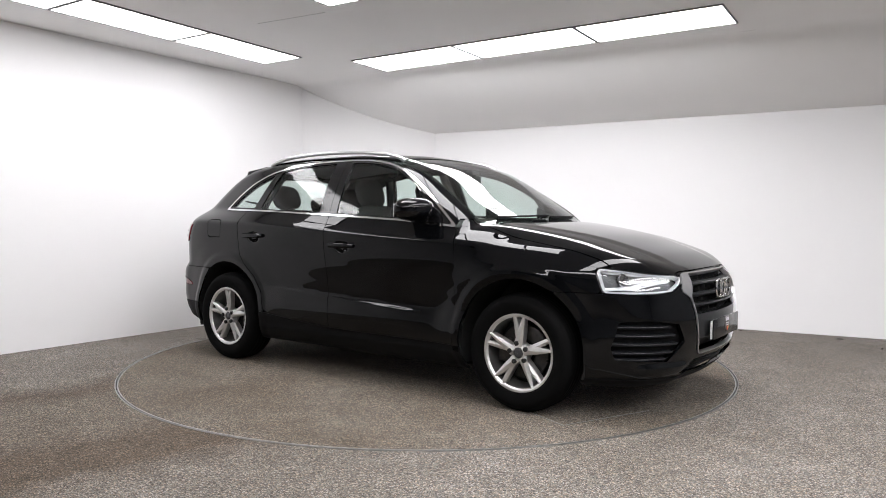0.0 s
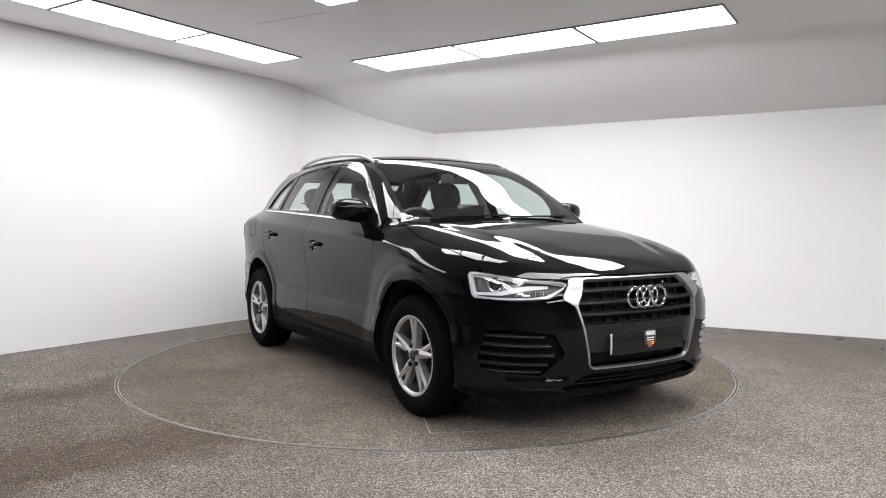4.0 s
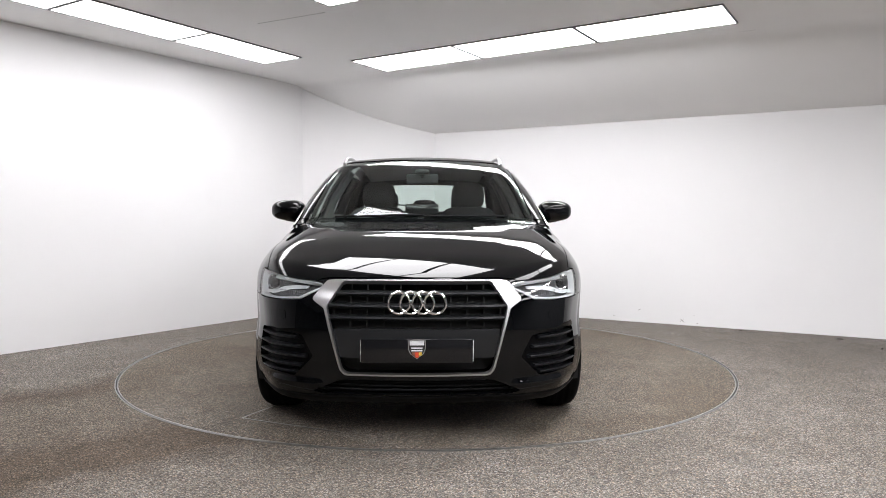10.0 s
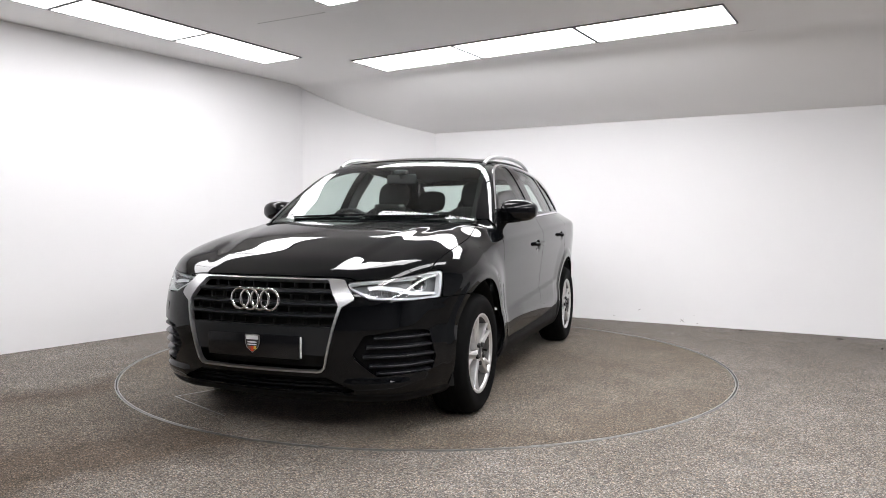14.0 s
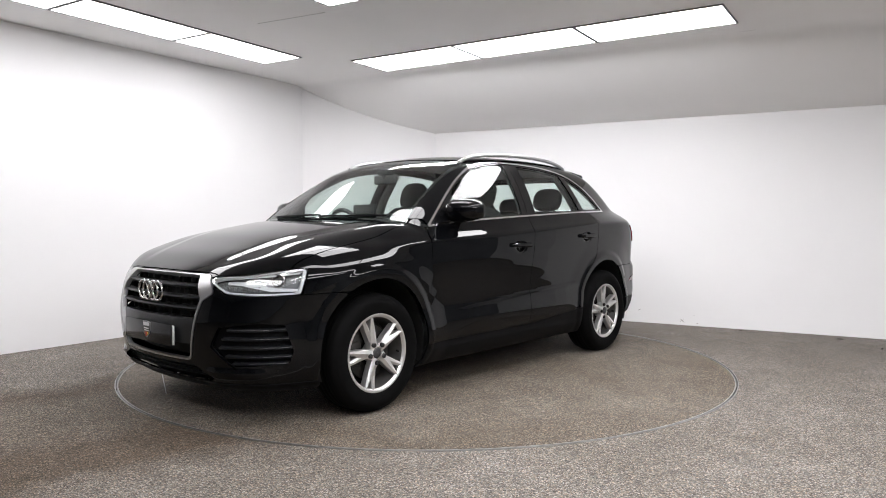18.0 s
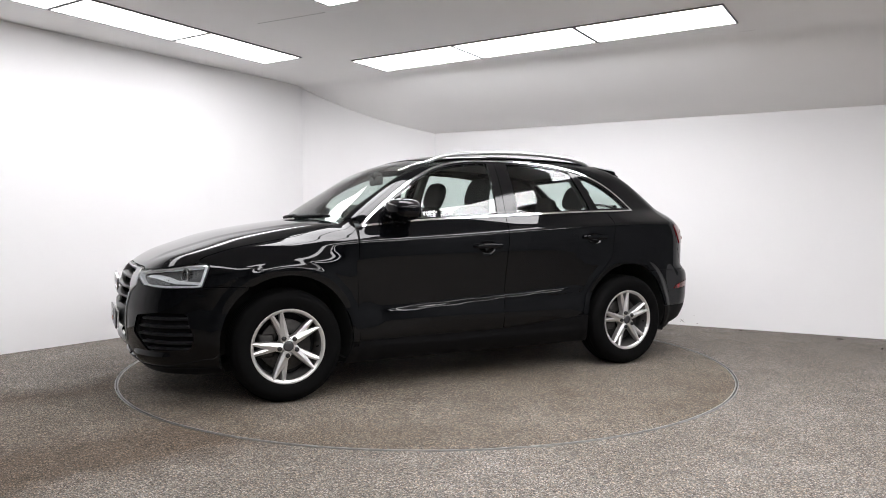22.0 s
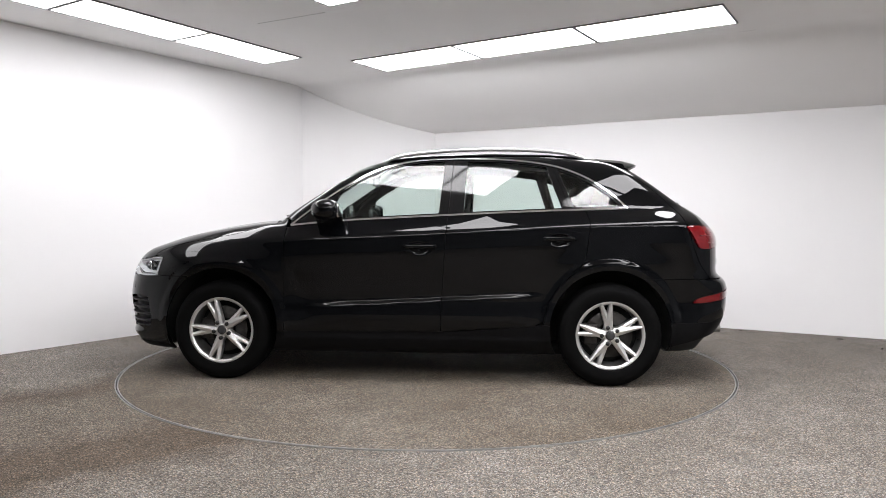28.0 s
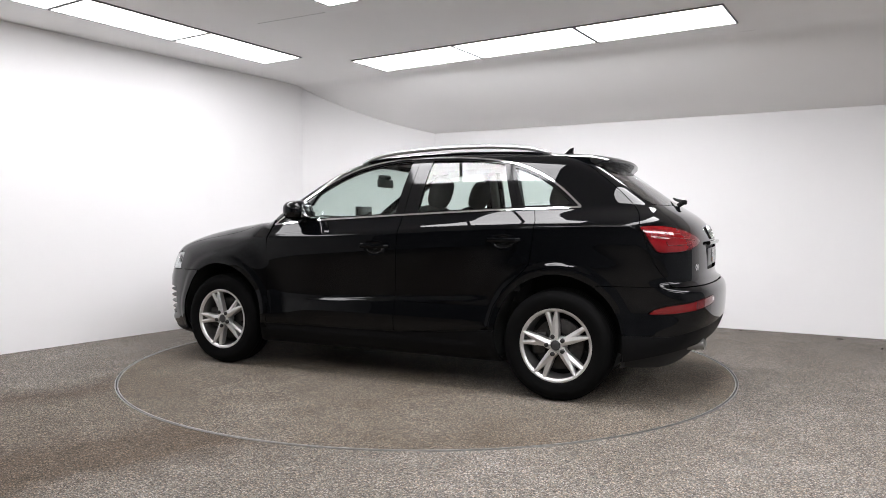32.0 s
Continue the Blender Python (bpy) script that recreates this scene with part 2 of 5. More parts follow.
def ceiling():
    # flat part with the sloping part rolled down to the right wall
    bm = bmesh.new()
    knots = [(1.45, HIGH), (1.24, HIGH - 0.002), (1.13, HIGH - 0.022), (1.0, HIGH - 0.102), (0.815, HIGH - 0.207), (0.58, HIGH - 0.316), (0.34, HIGH - 0.406), (0.0, LOW + 0.008), (-0.14, LOW - 0.03)]
    fall = spline(knots, 0.02)
    drop = [(2.2, HIGH)] + [(d, float(fall(d))) for d in np.linspace(1.45, -0.14, 40)]
    a, b = CORNER_B - RIGHT_DIR * 3.6, RIGHT_END + RIGHT_DIR * 0.3
    rows = [[bm.verts.new(q + RIGHT_IN * d + Vector((0, 0, z))) for q in (a, b)] for d, z in drop]
    for p0, p1 in zip(rows, rows[1:]):
        bm.faces.new((p0[0], p0[1], p1[1], p1[0]))
    ob = part("ceiling_slope", bm, M_CEIL, None, smooth=30)
    tagged(ob, "white plastered ceiling sloping down to the wall", "ceiling", kind="structure")
    bm = bmesh.new()
    q0, q1 = a + RIGHT_IN * 2.2, b + RIGHT_IN * 2.2
    far0, far1 = a + RIGHT_IN * 14, b + RIGHT_IN * 14
    vs = [bm.verts.new(Vector((q.x, q.y, z))) for z in (HIGH, HIGH + 0.1) for q in (q0, q1, far1, far0)]
    for f in ((0, 1, 2, 3), (4, 5, 6, 7), (0, 1, 5, 4), (1, 2, 6, 5), (2, 3, 7, 6), (3, 0, 4, 7)):
        bm.faces.new([vs[i] for i in f])
    ob = part("ceiling", bm, M_CEIL, None, smooth=0)
    tagged(ob, "flat white ceiling with recessed light panels", "ceiling", kind="structure")


ceiling()


def light_panel(a0, a1, b0, b1, glow=M_PANEL):
    """A lit ceiling panel; a along the right wall, b towards it."""
    top = bpy.data.objects.new("ceiling_light", None)
    scene.collection.objects.link(top)
    c = E1 * ((a0 + a1) / 2) + E2 * ((b0 + b1) / 2)
    top.location = (c.x, c.y, HIGH - 0.012)
    top.rotation_euler = (0, 0, math.atan2(E1.y, E1.x))
    w, h, r = (a1 - a0) / 2, (b1 - b0) / 2, 0.013
    bm = bmesh.new()
    for lo, hi in (((-w, -h, 0), (w, -h + r, 0.012)), ((-w, h - r, 0), (w, h, 0.012)), ((-w, -h + r, 0), (-w + r, h - r, 0.012)), ((w - r, -h + r, 0), (w, h - r, 0.012))):
        box(bm, lo, hi)
    part("frame", bm, M_FRAME, top, smooth=0)
    bm = bmesh.new()
    box(bm, (-w + r, -h + r, 0.003), (w - r, h - r, 0.0115))
    part("diffuser", bm, glow, top, "glowing white diffuser", smooth=0)
    return tagged(top, "lit white rectangular ceiling light panel, far right columns added as fill", "ceiling light", "ceiling light panels")


for i in range(3):
    light_panel(-1.510 + i * 1.162, -0.356 + i * 1.162, 0.872, 1.445)
# left column, dimmed to even out the light on the wall beside it
for i in range(4):
    light_panel(-2.335, -1.830, 0.522 - (i + 1) * 1.09, 0.514 - i * 1.09, M_PANEL_DIM)
for i in range(3):
    light_panel(-0.485 + i * 0.558, 0.065 + i * 0.558, -1.420, -0.600)
for i in range(4):
    light_panel(2.10, 2.62, 0.558 - (i + 1) * 1.09, 0.550 - i * 1.09)
for i in range(3):
    light_panel(0.30 + i * 1.162, 1.454 + i * 1.162, -5.0, -4.426)
# added fill: an unseen column that brightens the right wall and floor
for i in range(5):
    light_panel(4.60, 5.15, 0.95 - (i + 1) * 1.09, 0.942 - i * 1.09)
# second unseen column, also added fill for the right side
for i in range(4):
    light_panel(6.10, 6.65, -0.5 - (i + 1) * 1.09, -0.508 - i * 1.09)


def ceiling_joint(p, q):
    """A hairline joint between ceiling boards."""
    d = Vector((q[0] - p[0], q[1] - p[1], 0))
    bm = bmesh.new()
    box(bm, (0, -0.002, -0.0015), (d.length, 0.002, 0.002), pose(p[0], p[1], HIGH, 0, 0, math.degrees(math.atan2(d.y, d.x))))
    tagged(part("ceiling_joint", bm, M_JOINT, None, smooth=0), "fine grey joint line in the ceiling", "trim", kind="structure")


ceiling_joint((-1.385, 0.276), (-0.80, -0.05))
ceiling_joint((0.35, 1.85), (2.68, 0.33))


def ring_sheet(name, r0, r1, z, mat, depth=0.0, n=160):
    bm = bmesh.new()
    rings = []
    for r, zz in ((r0, z - depth), (r0, z), (r1, z)) if depth else ((r0, z), (r1, z)):
        rings.append([bm.verts.new((r * math.cos(k * math.tau / n), r * math.sin(k * math.tau / n), zz)) for k in range(n)])
    for a, b in zip(rings, rings[1:]):
        for k in range(n):
            bm.faces.new((a[k], a[(k + 1) % n], b[(k + 1) % n], b[k]))
    return part(name, bm, mat, None, smooth=30)


tagged(ring_sheet("floor", 2.240, 14.0, 0.0, M_FLOOR, 0.08), "speckled grey resin stone floor with brown stains", "floor", kind="structure")
bm = bmesh.new()
bmesh.ops.create_circle(bm, cap_ends=True, segments=160, radius=2.4, matrix=Matrix.Translation((0, 0, -0.08)))
tagged(part("floor_pit", bm, M_GAP, None, smooth=0), "dark pit under the turntable", "floor", kind="structure")
bm = bmesh.new()
lathe(bm, [(2.240, 0.003), (2.240, -0.05), (2.2335, -0.05), (2.2335, 0.003)], 160, True)
bmesh.ops.rotate(bm, verts=bm.verts, matrix=Matrix.Rotation(radians(90), 3, "X"))
tagged(part("floor_edge_trim", bm, M_TRIM, None), "thin steel edging round the turntable opening", "trim", kind="structure")

turntable = tagged(new("turntable"), "round speckled resin turntable set flush in the floor", "turntable")
bm = bmesh.new()
rings = lathe(bm, [(0.001, 0), (1.0, 0), (2.217, 0), (2.217, -0.07)], 160)
bm.faces.new(rings[0])
bmesh.ops.rotate(bm, verts=bm.verts, matrix=Matrix.Rotation(radians(90), 3, "X"))
part("deck", bm, M_TABLE, turntable)
bm = bmesh.new()
lathe(bm, [(2.2175, 0.002), (2.2175, -0.05), (2.2255, -0.05), (2.2255, 0.002)], 160, True)
bmesh.ops.rotate(bm, verts=bm.verts, matrix=Matrix.Rotation(radians(90), 3, "X"))
part("edge_ring", bm, M_TRIM, turntable, "thin steel edge ring")

for q, d, length in (((1.665, -1.02), (0.42, 0.907), 0.62), ((1.665, -1.02), (-0.907, 0.42), 0.45)):
    bm = bmesh.new()
    box(bm, (0, -0.003, -0.004), (length, 0.003, 0.0015), pose(q[0], q[1], 0, 0, 0, math.degrees(math.atan2(d[1], d[0]))))
    part("hatch_strip", bm, M_TRIM, turntable, "thin worn metal strip round a floor hatch")

# ---- the car's skin, as one smooth field ----
car = tagged(new("car"), "glossy black five-door compact SUV parked on the turntable", "car")


def smax(a, b, k):
    h = np.maximum(k - np.abs(a - b), 0) / k
    return np.maximum(a, b) + h * h * k * 0.25


def smin(a, b, k):
    return -smax(-a, -b, k)


def step01(a, b, q):
    s = np.clip((q - a) / (b - a), 0, 1)
    return s * s * (3 - 2 * s)


CREASE = spline([(2.2, 0.89), (1.6, 0.925), (0.9, 0.958), (0.0, 1.0), (-0.6, 1.035), (-1.2, 1.06), (-1.8, 1.07), (-2.2, 1.07)], 0.08)
SIDE = spline([(0.18, 0.80), (0.24, 0.845), (0.30, 0.872), (0.38, 0.888), (0.46, 0.885), (0.55, 0.875), (0.66, 0.882), (0.78, 0.895), (0.9, 0.904), (0.985, 0.902), (1.0, 0.897), (1.03, 0.876), (1.10, 0.836), (1.2, 0.791), (1.3, 0.741), (1.4, 0.680), (1.5, 0.608), (1.6, 0.53)], 0.006)
TAPER = spline([(-2.25, -0.12), (-1.9, -0.06), (-1.55, -0.015), (-1.0, 0.0), (0.0, 0.004), (0.9, 0.0), (1.3, -0.002), (1.6, -0.026), (1.8, -0.064), (2.0, -0.115), (2.25, -0.19)], 0.06)
CABIN = spline([(-2.2, -0.14), (-1.8, -0.10), (-1.4, -0.052), (-1.0, -0.018), (-0.5, 0.0), (0.9, 0.0), (1.6, -0.02)], 0.08)
NOSE = spline([(0.15, 2.02), (0.22, 2.10), (0.28, 2.15), (0.36, 2.175), (0.45, 2.19), (0.55, 2.195), (0.68, 2.175), (0.78, 2.14), (0.88, 2.10), (1.1, 2.0)], 0.015)
TAIL = spline([(0.2, -2.0), (0.30, -2.08), (0.40, -2.145), (0.50, -2.175), (0.62, -2.18), (0.68, -2.168), (0.705, -2.14), (0.73, -2.105), (0.85, -2.105), (0.95, -2.10), (1.02, -2.075), (1.11, -1.995), (1.19, -1.868), (1.32, -1.685), (1.43, -1.53), (1.55, -1.36)], 0.016)
HOOD = spline([(2.3, 0.72), (2.2, 0.732), (2.1, 0.793), (2.0, 0.848), (1.9, 0.893), (1.8, 0.928), (1.6, 0.990), (1.4, 1.030), (1.2, 1.062), (1.0, 1.085), (0.5, 1.09), (-2.3, 1.09)], 0.03)
SHIELD = spline([(1.0, 1.14), (1.08, 1.055), (1.13, 0.995), (1.29, 0.745), (1.39, 0.585), (1.47, 0.43), (1.52, 0.29), (1.6, 0.02)], 0.02)
ROOF = spline([(0.6, 1.47), (0.3, 1.53), (0.0, 1.568), (-0.4, 1.580), (-0.9, 1.565), (-1.2, 1.54), (-1.6, 1.505)], 0.08)
AXLE, WHEEL_Z = 1.3015, 0.335
HANDLES = ((-0.053, 0.913), (-0.970, 0.966))


def skin(x, y, z):
    """Negative inside the car's outer skin."""
    y = np.abs(y)
    rise = (CREASE(x) - 1.0) * step01(0.55, 0.95, z)
    zs = z - rise
    half = SIDE(zs) + TAPER(x) + CABIN(x) * step01(1.0, 1.12, zs)
    for c, swell, hollow in ((AXLE, 0.020, 0.020), (-AXLE, 0.006, 0.006)):
        r = np.hypot(x - c, z - 0.380)
        half = half + 0.011 * (1 - step01(0.415, 0.470, r)) + swell * (1 - step01(0.44, 0.62, r)) - hollow * np.exp(-(((x - c) / 0.36) ** 2)) * step01(0.76, 0.93, z) * (1 - step01(1.0, 1.12, zs))
    for hx, hz in HANDLES:
        half = half - 0.014 * (1 - step01(0.35, 1.0, np.hypot((x - hx) / 0.078, (z - hz + 0.012) / 0.046)))
    fold = 0.545 - 0.055 * x
    half = half + 0.012 * (1 - step01(fold - 0.008, fold + 0.024, z)) * step01(0.80, 0.32, x) * step01(-0.92, -0.66, x) * step01(0.34, 0.46, z)
    half = half + 0.009 * (1 - step01(0.285, 0.328, z)) * step01(0.98, 0.80, np.abs(x))
    side = y - half
    front = (x - (NOSE(z) + 0.024 * (1 - step01(0.285, 0.330, z)) * step01(0.36, 0.52, y) * step01(0.84, 0.70, y) - 0.25 * y**2 - 0.55 * y**6)) / 1.15
    rear = (TAIL(z) + 0.12 * y**2 + 0.36 * y**6 - x) / (1 + 0.45 * step01(1.02, 1.2, z))
    ridge = 0.40 + 0.22 * (1.95 - x)
    hood = z - (HOOD(x) - 0.035 * y**2 - 0.12 * np.maximum(y - 0.5, 0) ** 2 + 0.006 * step01(ridge + 0.06, ridge - 0.05, y) * step01(0.95, 1.15, x) * step01(2.08, 1.9, x))
    glass = smax((x - (SHIELD(z) - 0.26 * y**2)) / 1.9, z - (ROOF(x) - 0.10 * y**2), 0.05)
    top = smin(hood, glass, 0.025)
    f = smax(side, top, 0.09 + 0.11 * step01(0.85, 1.25, x))
    f = smax(f, front, 0.07)
    f = smax(f, rear, 0.09)
    return smax(f, 0.19 - z, 0.03)


def skin_normal(p):
    e = 3e-3
    g = np.stack([skin(*(p + d).T) - skin(*(p - d).T) for d in np.eye(3) * e], 1)
    return g / np.linalg.norm(g, axis=1)[:, None]


def onto_skin(p, rounds=6):
    e = 2e-3
    for _ in range(rounds):
        g = np.stack([skin(*(p + d).T) - skin(*(p - d).T) for d in np.eye(3) * e], 1) / (2 * e)
        p = p - g * (skin(*p.T) / np.maximum((g * g).sum(1), 0.2))[:, None]
    return p


def skin_mesh(h):
    """Surface nets over the field, then pulled onto it."""
    xs, zs = np.arange(-2.27, 2.28, h), np.arange(0.13, 1.66, h)
    ys = (np.arange(int(-1.0 / h), int(1.0 / h) + 1)) * h + h / 2
    f = skin(xs[:, None, None], ys[None, :, None], zs[None, None, :])
    s = f < 0
    acc = np.zeros(tuple(n - 1 for n in f.shape) + (3,))
    cnt = np.zeros(acc.shape[:3])
    shp = acc.shape[:3]
    for ax in range(3):
        o1, o2 = [a for a in range(3) if a != ax]
        for d1 in (0, 1):
            for d2 in (0, 1):
                sl = [None] * 3
                sl[o1], sl[o2] = slice(d1, d1 + shp[o1]), slice(d2, d2 + shp[o2])
                lo, hi = list(sl), list(sl)
                lo[ax], hi[ax] = slice(0, shp[ax]), slice(1, shp[ax] + 1)
                fa, fb = f[tuple(lo)], f[tuple(hi)]
                cross = (fa < 0) != (fb < 0)
                w = np.where(cross, fa / np.where(cross, fa - fb, 1), 0)
                acc[..., ax] += np.where(cross, w, 0)
                acc[..., o1] += np.where(cross, d1, 0)
                acc[..., o2] += np.where(cross, d2, 0)
                cnt += cross
    cells = np.argwhere(cnt > 0)
    index = -np.ones(shp, int)
    index[tuple(cells.T)] = np.arange(len(cells))
    v = acc[tuple(cells.T)] / cnt[tuple(cells.T)][:, None] + cells
    v = np.array([xs[0], ys[0], zs[0]]) + v * h
    quads = []
    for ax in range(3):
        o1, o2 = (ax + 1) % 3, (ax + 2) % 3
        lo, hi = [slice(None)] * 3, [slice(None)] * 3
        lo[ax], hi[ax] = slice(0, -1), slice(1, None)
        e = np.argwhere(s[tuple(lo)] != s[tuple(hi)])
        e = e[(e[:, o1] > 0) & (e[:, o2] > 0) & (e[:, o1] < shp[o1]) & (e[:, o2] < shp[o2])]
        q = []
        for d1, d2 in ((1, 1), (0, 1), (0, 0), (1, 0)):
            c = e.copy()
            c[:, o1] -= d1
            c[:, o2] -= d2
            q.append(index[tuple(c.T)])
        q = np.stack(q, 1)
        inside = s[tuple(e.T)]
        q[~inside] = q[~inside][:, ::-1]
        quads.append(q)
    quads = np.concatenate(quads)
    v = onto_skin(v)
    edges = np.unique(np.sort(np.concatenate([quads[:, [0, 1]], quads[:, [1, 2]], quads[:, [2, 3]], quads[:, [3, 0]]]), 1), axis=0)
    for _ in range(4):
        # even out the net, then back onto the field
        total, count = np.zeros_like(v), np.zeros(len(v))
        for a, b in ((0, 1), (1, 0)):
            for k in range(3):
                total[:, k] += np.bincount(edges[:, a], v[edges[:, b], k], len(v))
            count += np.bincount(edges[:, a], minlength=len(v))
        v = onto_skin(v + 0.5 * (total / count[:, None] - v), 2)
    return onto_skin(v, 3), quads


SKIN_V, SKIN_Q = skin_mesh(0.0165)
SKIN_N = skin_normal(SKIN_V)
SKIN_T = np.concatenate([SKIN_Q[:, [0, 1, 2]], SKIN_Q[:, [0, 2, 3]]])


def clip(v, n, t, fields, which):
    """Keeps the part of a triangle mesh where one of its fields is positive."""
    f = fields[which]
    inside = f > 0
    k = inside[t].sum(1)
    keep = t[k == 3]
    extra, ends, weight, seen = [], [], [], {}

    def cut(a, b):
        key = (min(a, b), max(a, b))
        if key not in seen:
            seen[key] = len(v) + len(ends)
            ends.append((a, b))
            weight.append(f[a] / (f[a] - f[b]))
        return seen[key]

    for tri in t[(k == 1) | (k == 2)]:
        ins = [inside[i] for i in tri]
        r = ins.index(True) if sum(ins) == 1 else (ins.index(False) + 1) % 3
        a, b, c = tri[r], tri[(r + 1) % 3], tri[(r + 2) % 3]
        if sum(ins) == 1:
            extra.append((a, cut(a, b), cut(a, c)))
        else:
            bc, ac = cut(b, c), cut(a, c)
            extra += [(a, b, bc), (a, bc, ac)]
    t = np.concatenate([keep, np.array(extra, int).reshape(-1, 3)])
    if ends:
        e, w = np.array(ends), np.array(weight)
        mix = lambda q: q[e[:, 0]] + (w[:, None] if q.ndim > 1 else w) * (q[e[:, 1]] - q[e[:, 0]])
        add = mix(n)
        v, n = np.concatenate([v, mix(v)]), np.concatenate([n, add / np.linalg.norm(add, axis=1)[:, None]])
        fields = [np.concatenate([q, mix(q)]) for q in fields]
    used, t = np.unique(t, return_inverse=True)
    return v[used], n[used], t.reshape(-1, 3), [q[used] for q in fields]


def panel(name, field, mat, parent, label="", out=0.0, lip=0.012):
    """A sheet cut from the skin where the field, or each field of a list, is positive, moved out along the normal, with its rim turned in."""
    fields = field(SKIN_V)
    fields = fields if isinstance(fields, list) else [fields]
    live = np.ones(len(SKIN_T), bool)
    for f in fields:
        live &= (f[SKIN_T] > 0).any(1)
    used, t = np.unique(SKIN_T[live], return_inverse=True)
    v, n, t, fields = SKIN_V[used], SKIN_N[used], t.reshape(-1, 3), [f[used] for f in fields]
    for k in range(len(fields)):
        v, n, t, fields = clip(v, n, t, fields, k)
    v = v + n * out
    e = np.concatenate([t[:, [0, 1]], t[:, [1, 2]], t[:, [2, 0]]])
    key = np.sort(e, 1)
    _, inv, cnt = np.unique(key, axis=0, return_inverse=True, return_counts=True)
    rim = e[cnt[inv.ravel()] == 1]
    ids, ri = np.unique(rim, return_inverse=True)
    ri = ri.reshape(-1, 2) + len(v)
    m = len(ids)
    faces = [tuple(q) for q in t] + [(a, a + m, b + m, b) for a, b in ri]
    ob = mesh_object(name, np.concatenate([v, v[ids], v[ids] - n[ids] * lip]), faces, mat, parent, label, 45)
    # the sheet shades by the field's own normals, its rim by its faces
    ob.data.normals_split_custom_set_from_vertices([tuple(map(float, q)) for q in n] + [(0, 0, 0)] * (2 * m))
    return ob


def dense(pts, closed=True, n=10):
    """Rounds a line of 2D points a little (Catmull-Rom)."""
    p = [np.array(q, float) for q in pts]
    out = []
    m = len(p)
    for i in range(m if closed else m - 1):
        if closed:
            a, b, c, d = p[(i - 1) % m], p[i], p[(i + 1) % m], p[(i + 2) % m]
        else:
            a, b, c, d = p[max(i - 1, 0)], p[i], p[i + 1], p[min(i + 2, m - 1)]
        for k in range(n):
            s = k / n
            out.append(0.5 * (2 * b + (c - a) * s + (2 * a - 5 * b + 4 * c - d) * s**2 + (3 * b - a - 3 * c + d) * s**3))
    if not closed:
        out.append(p[-1])
    return np.array(out)


def inside_poly(q, poly):
    """Signed distance to a polygon, positive inside."""
    q, poly = np.asarray(q, float), np.asarray(poly, float)
    best = np.full(len(q), 1e9)
    odd = np.zeros(len(q), bool)
    for a, b in zip(poly, np.roll(poly, -1, 0)):
        ab, aq = b - a, q - a
        w = np.clip((aq @ ab) / max(ab @ ab, 1e-12), 0, 1)
        best = np.minimum(best, ((aq - w[:, None] * ab) ** 2).sum(1))
        hit = (a[1] > q[:, 1]) != (b[1] > q[:, 1])
        with np.errstate(divide="ignore", invalid="ignore"):
            odd ^= hit & (q[:, 0] < (b[0] - a[0]) * (q[:, 1] - a[1]) / (b[1] - a[1]) + a[0])
    best = np.sqrt(best)
    return np.where(odd, best, -best)


def both(*fs):
    r = fs[0]
    for f in fs[1:]:
        r = np.minimum(r, f)
    return r


# ---- outlines of the panels ----
GAP = 0.0022
DLO_LOW = dense([(0.83, 1.047), (0.51, 1.078), (0.12, 1.100), (-0.23, 1.118), (-0.86, 1.147), (-1.30, 1.160), (-1.42, 1.166)], False)
DLO_TOP = dense([(-1.42, 1.166), (-1.29, 1.282), (-1.14, 1.378), (-0.94, 1.452), (-0.64, 1.495), (-0.25, 1.507), (-0.02, 1.495), (0.20, 1.450), (0.38, 1.370), (0.54, 1.270), (0.69, 1.160), (0.83, 1.047)], False)
DLO = np.concatenate([DLO_LOW[:-1], DLO_TOP[:-1]])
HOOD_EDGE = spline([(0.85, 0.745), (1.05, 0.768), (1.3, 0.796), (1.5, 0.802), (1.65, 0.797), (1.8, 0.78), (2.3, 0.75)], 0.03)
HOOD_FRONT = spline([(0.0, 0.805), (0.40, 0.804), (0.47, 0.797), (0.52, 0.775), (0.8, 0.77)], 0.01)
SILL = spline([(0.9, 0.335), (-0.2, 0.345), (-0.9, 0.40)], 0.02)
TAILGATE = spline([(0.66, -1.99), (0.74, -1.93), (0.80, -1.885), (0.91, -1.835), (1.05, -1.785), (1.12, -1.765), (1.2, -1.70), (1.35, -1.53), (1.5, -1.33)], 0.01)
WING_X = 0.862
HEADLAMP = dense([(0.275, 0.778), (0.40, 0.800), (0.52, 0.826), (0.562, 0.826), (0.560, 0.78), (0.550, 0.715), (0.545, 0.700), (0.50, 0.697), (0.42, 0.697), (0.345, 0.704), (0.325, 0.712)], n=6)
TAILLAMP = dense([(0.555, 1.048), (0.545, 1.02), (0.515, 0.925), (0.495, 0.905), (0.42, 0.910), (0.36, 0.925), (0.30, 0.955), (0.295, 0.972), (0.34, 1.000), (0.42, 1.035), (0.50, 1.052)], n=6)
GRILLE_OUT = np.array([(-0.40, 0.7945), (0.40, 0.7945), (0.435, 0.790), (0.505, 0.705), (0.444, 0.664), (0.368, 0.372), (0.343, 0.347), (-0.343, 0.347), (-0.368, 0.372), (-0.444, 0.664), (-0.505, 0.705), (-0.435, 0.790)])
GRILLE_IN = np.array([(-0.356, 0.788), (0.356, 0.788), (0.432, 0.672), (0.360, 0.376), (0.339, 0.355), (-0.339, 0.355), (-0.360, 0.376), (-0.432, 0.672)])
PLINTH = np.array([(-0.402, 0.570), (0.402, 0.570), (0.375, 0.43), (-0.375, 0.43)])
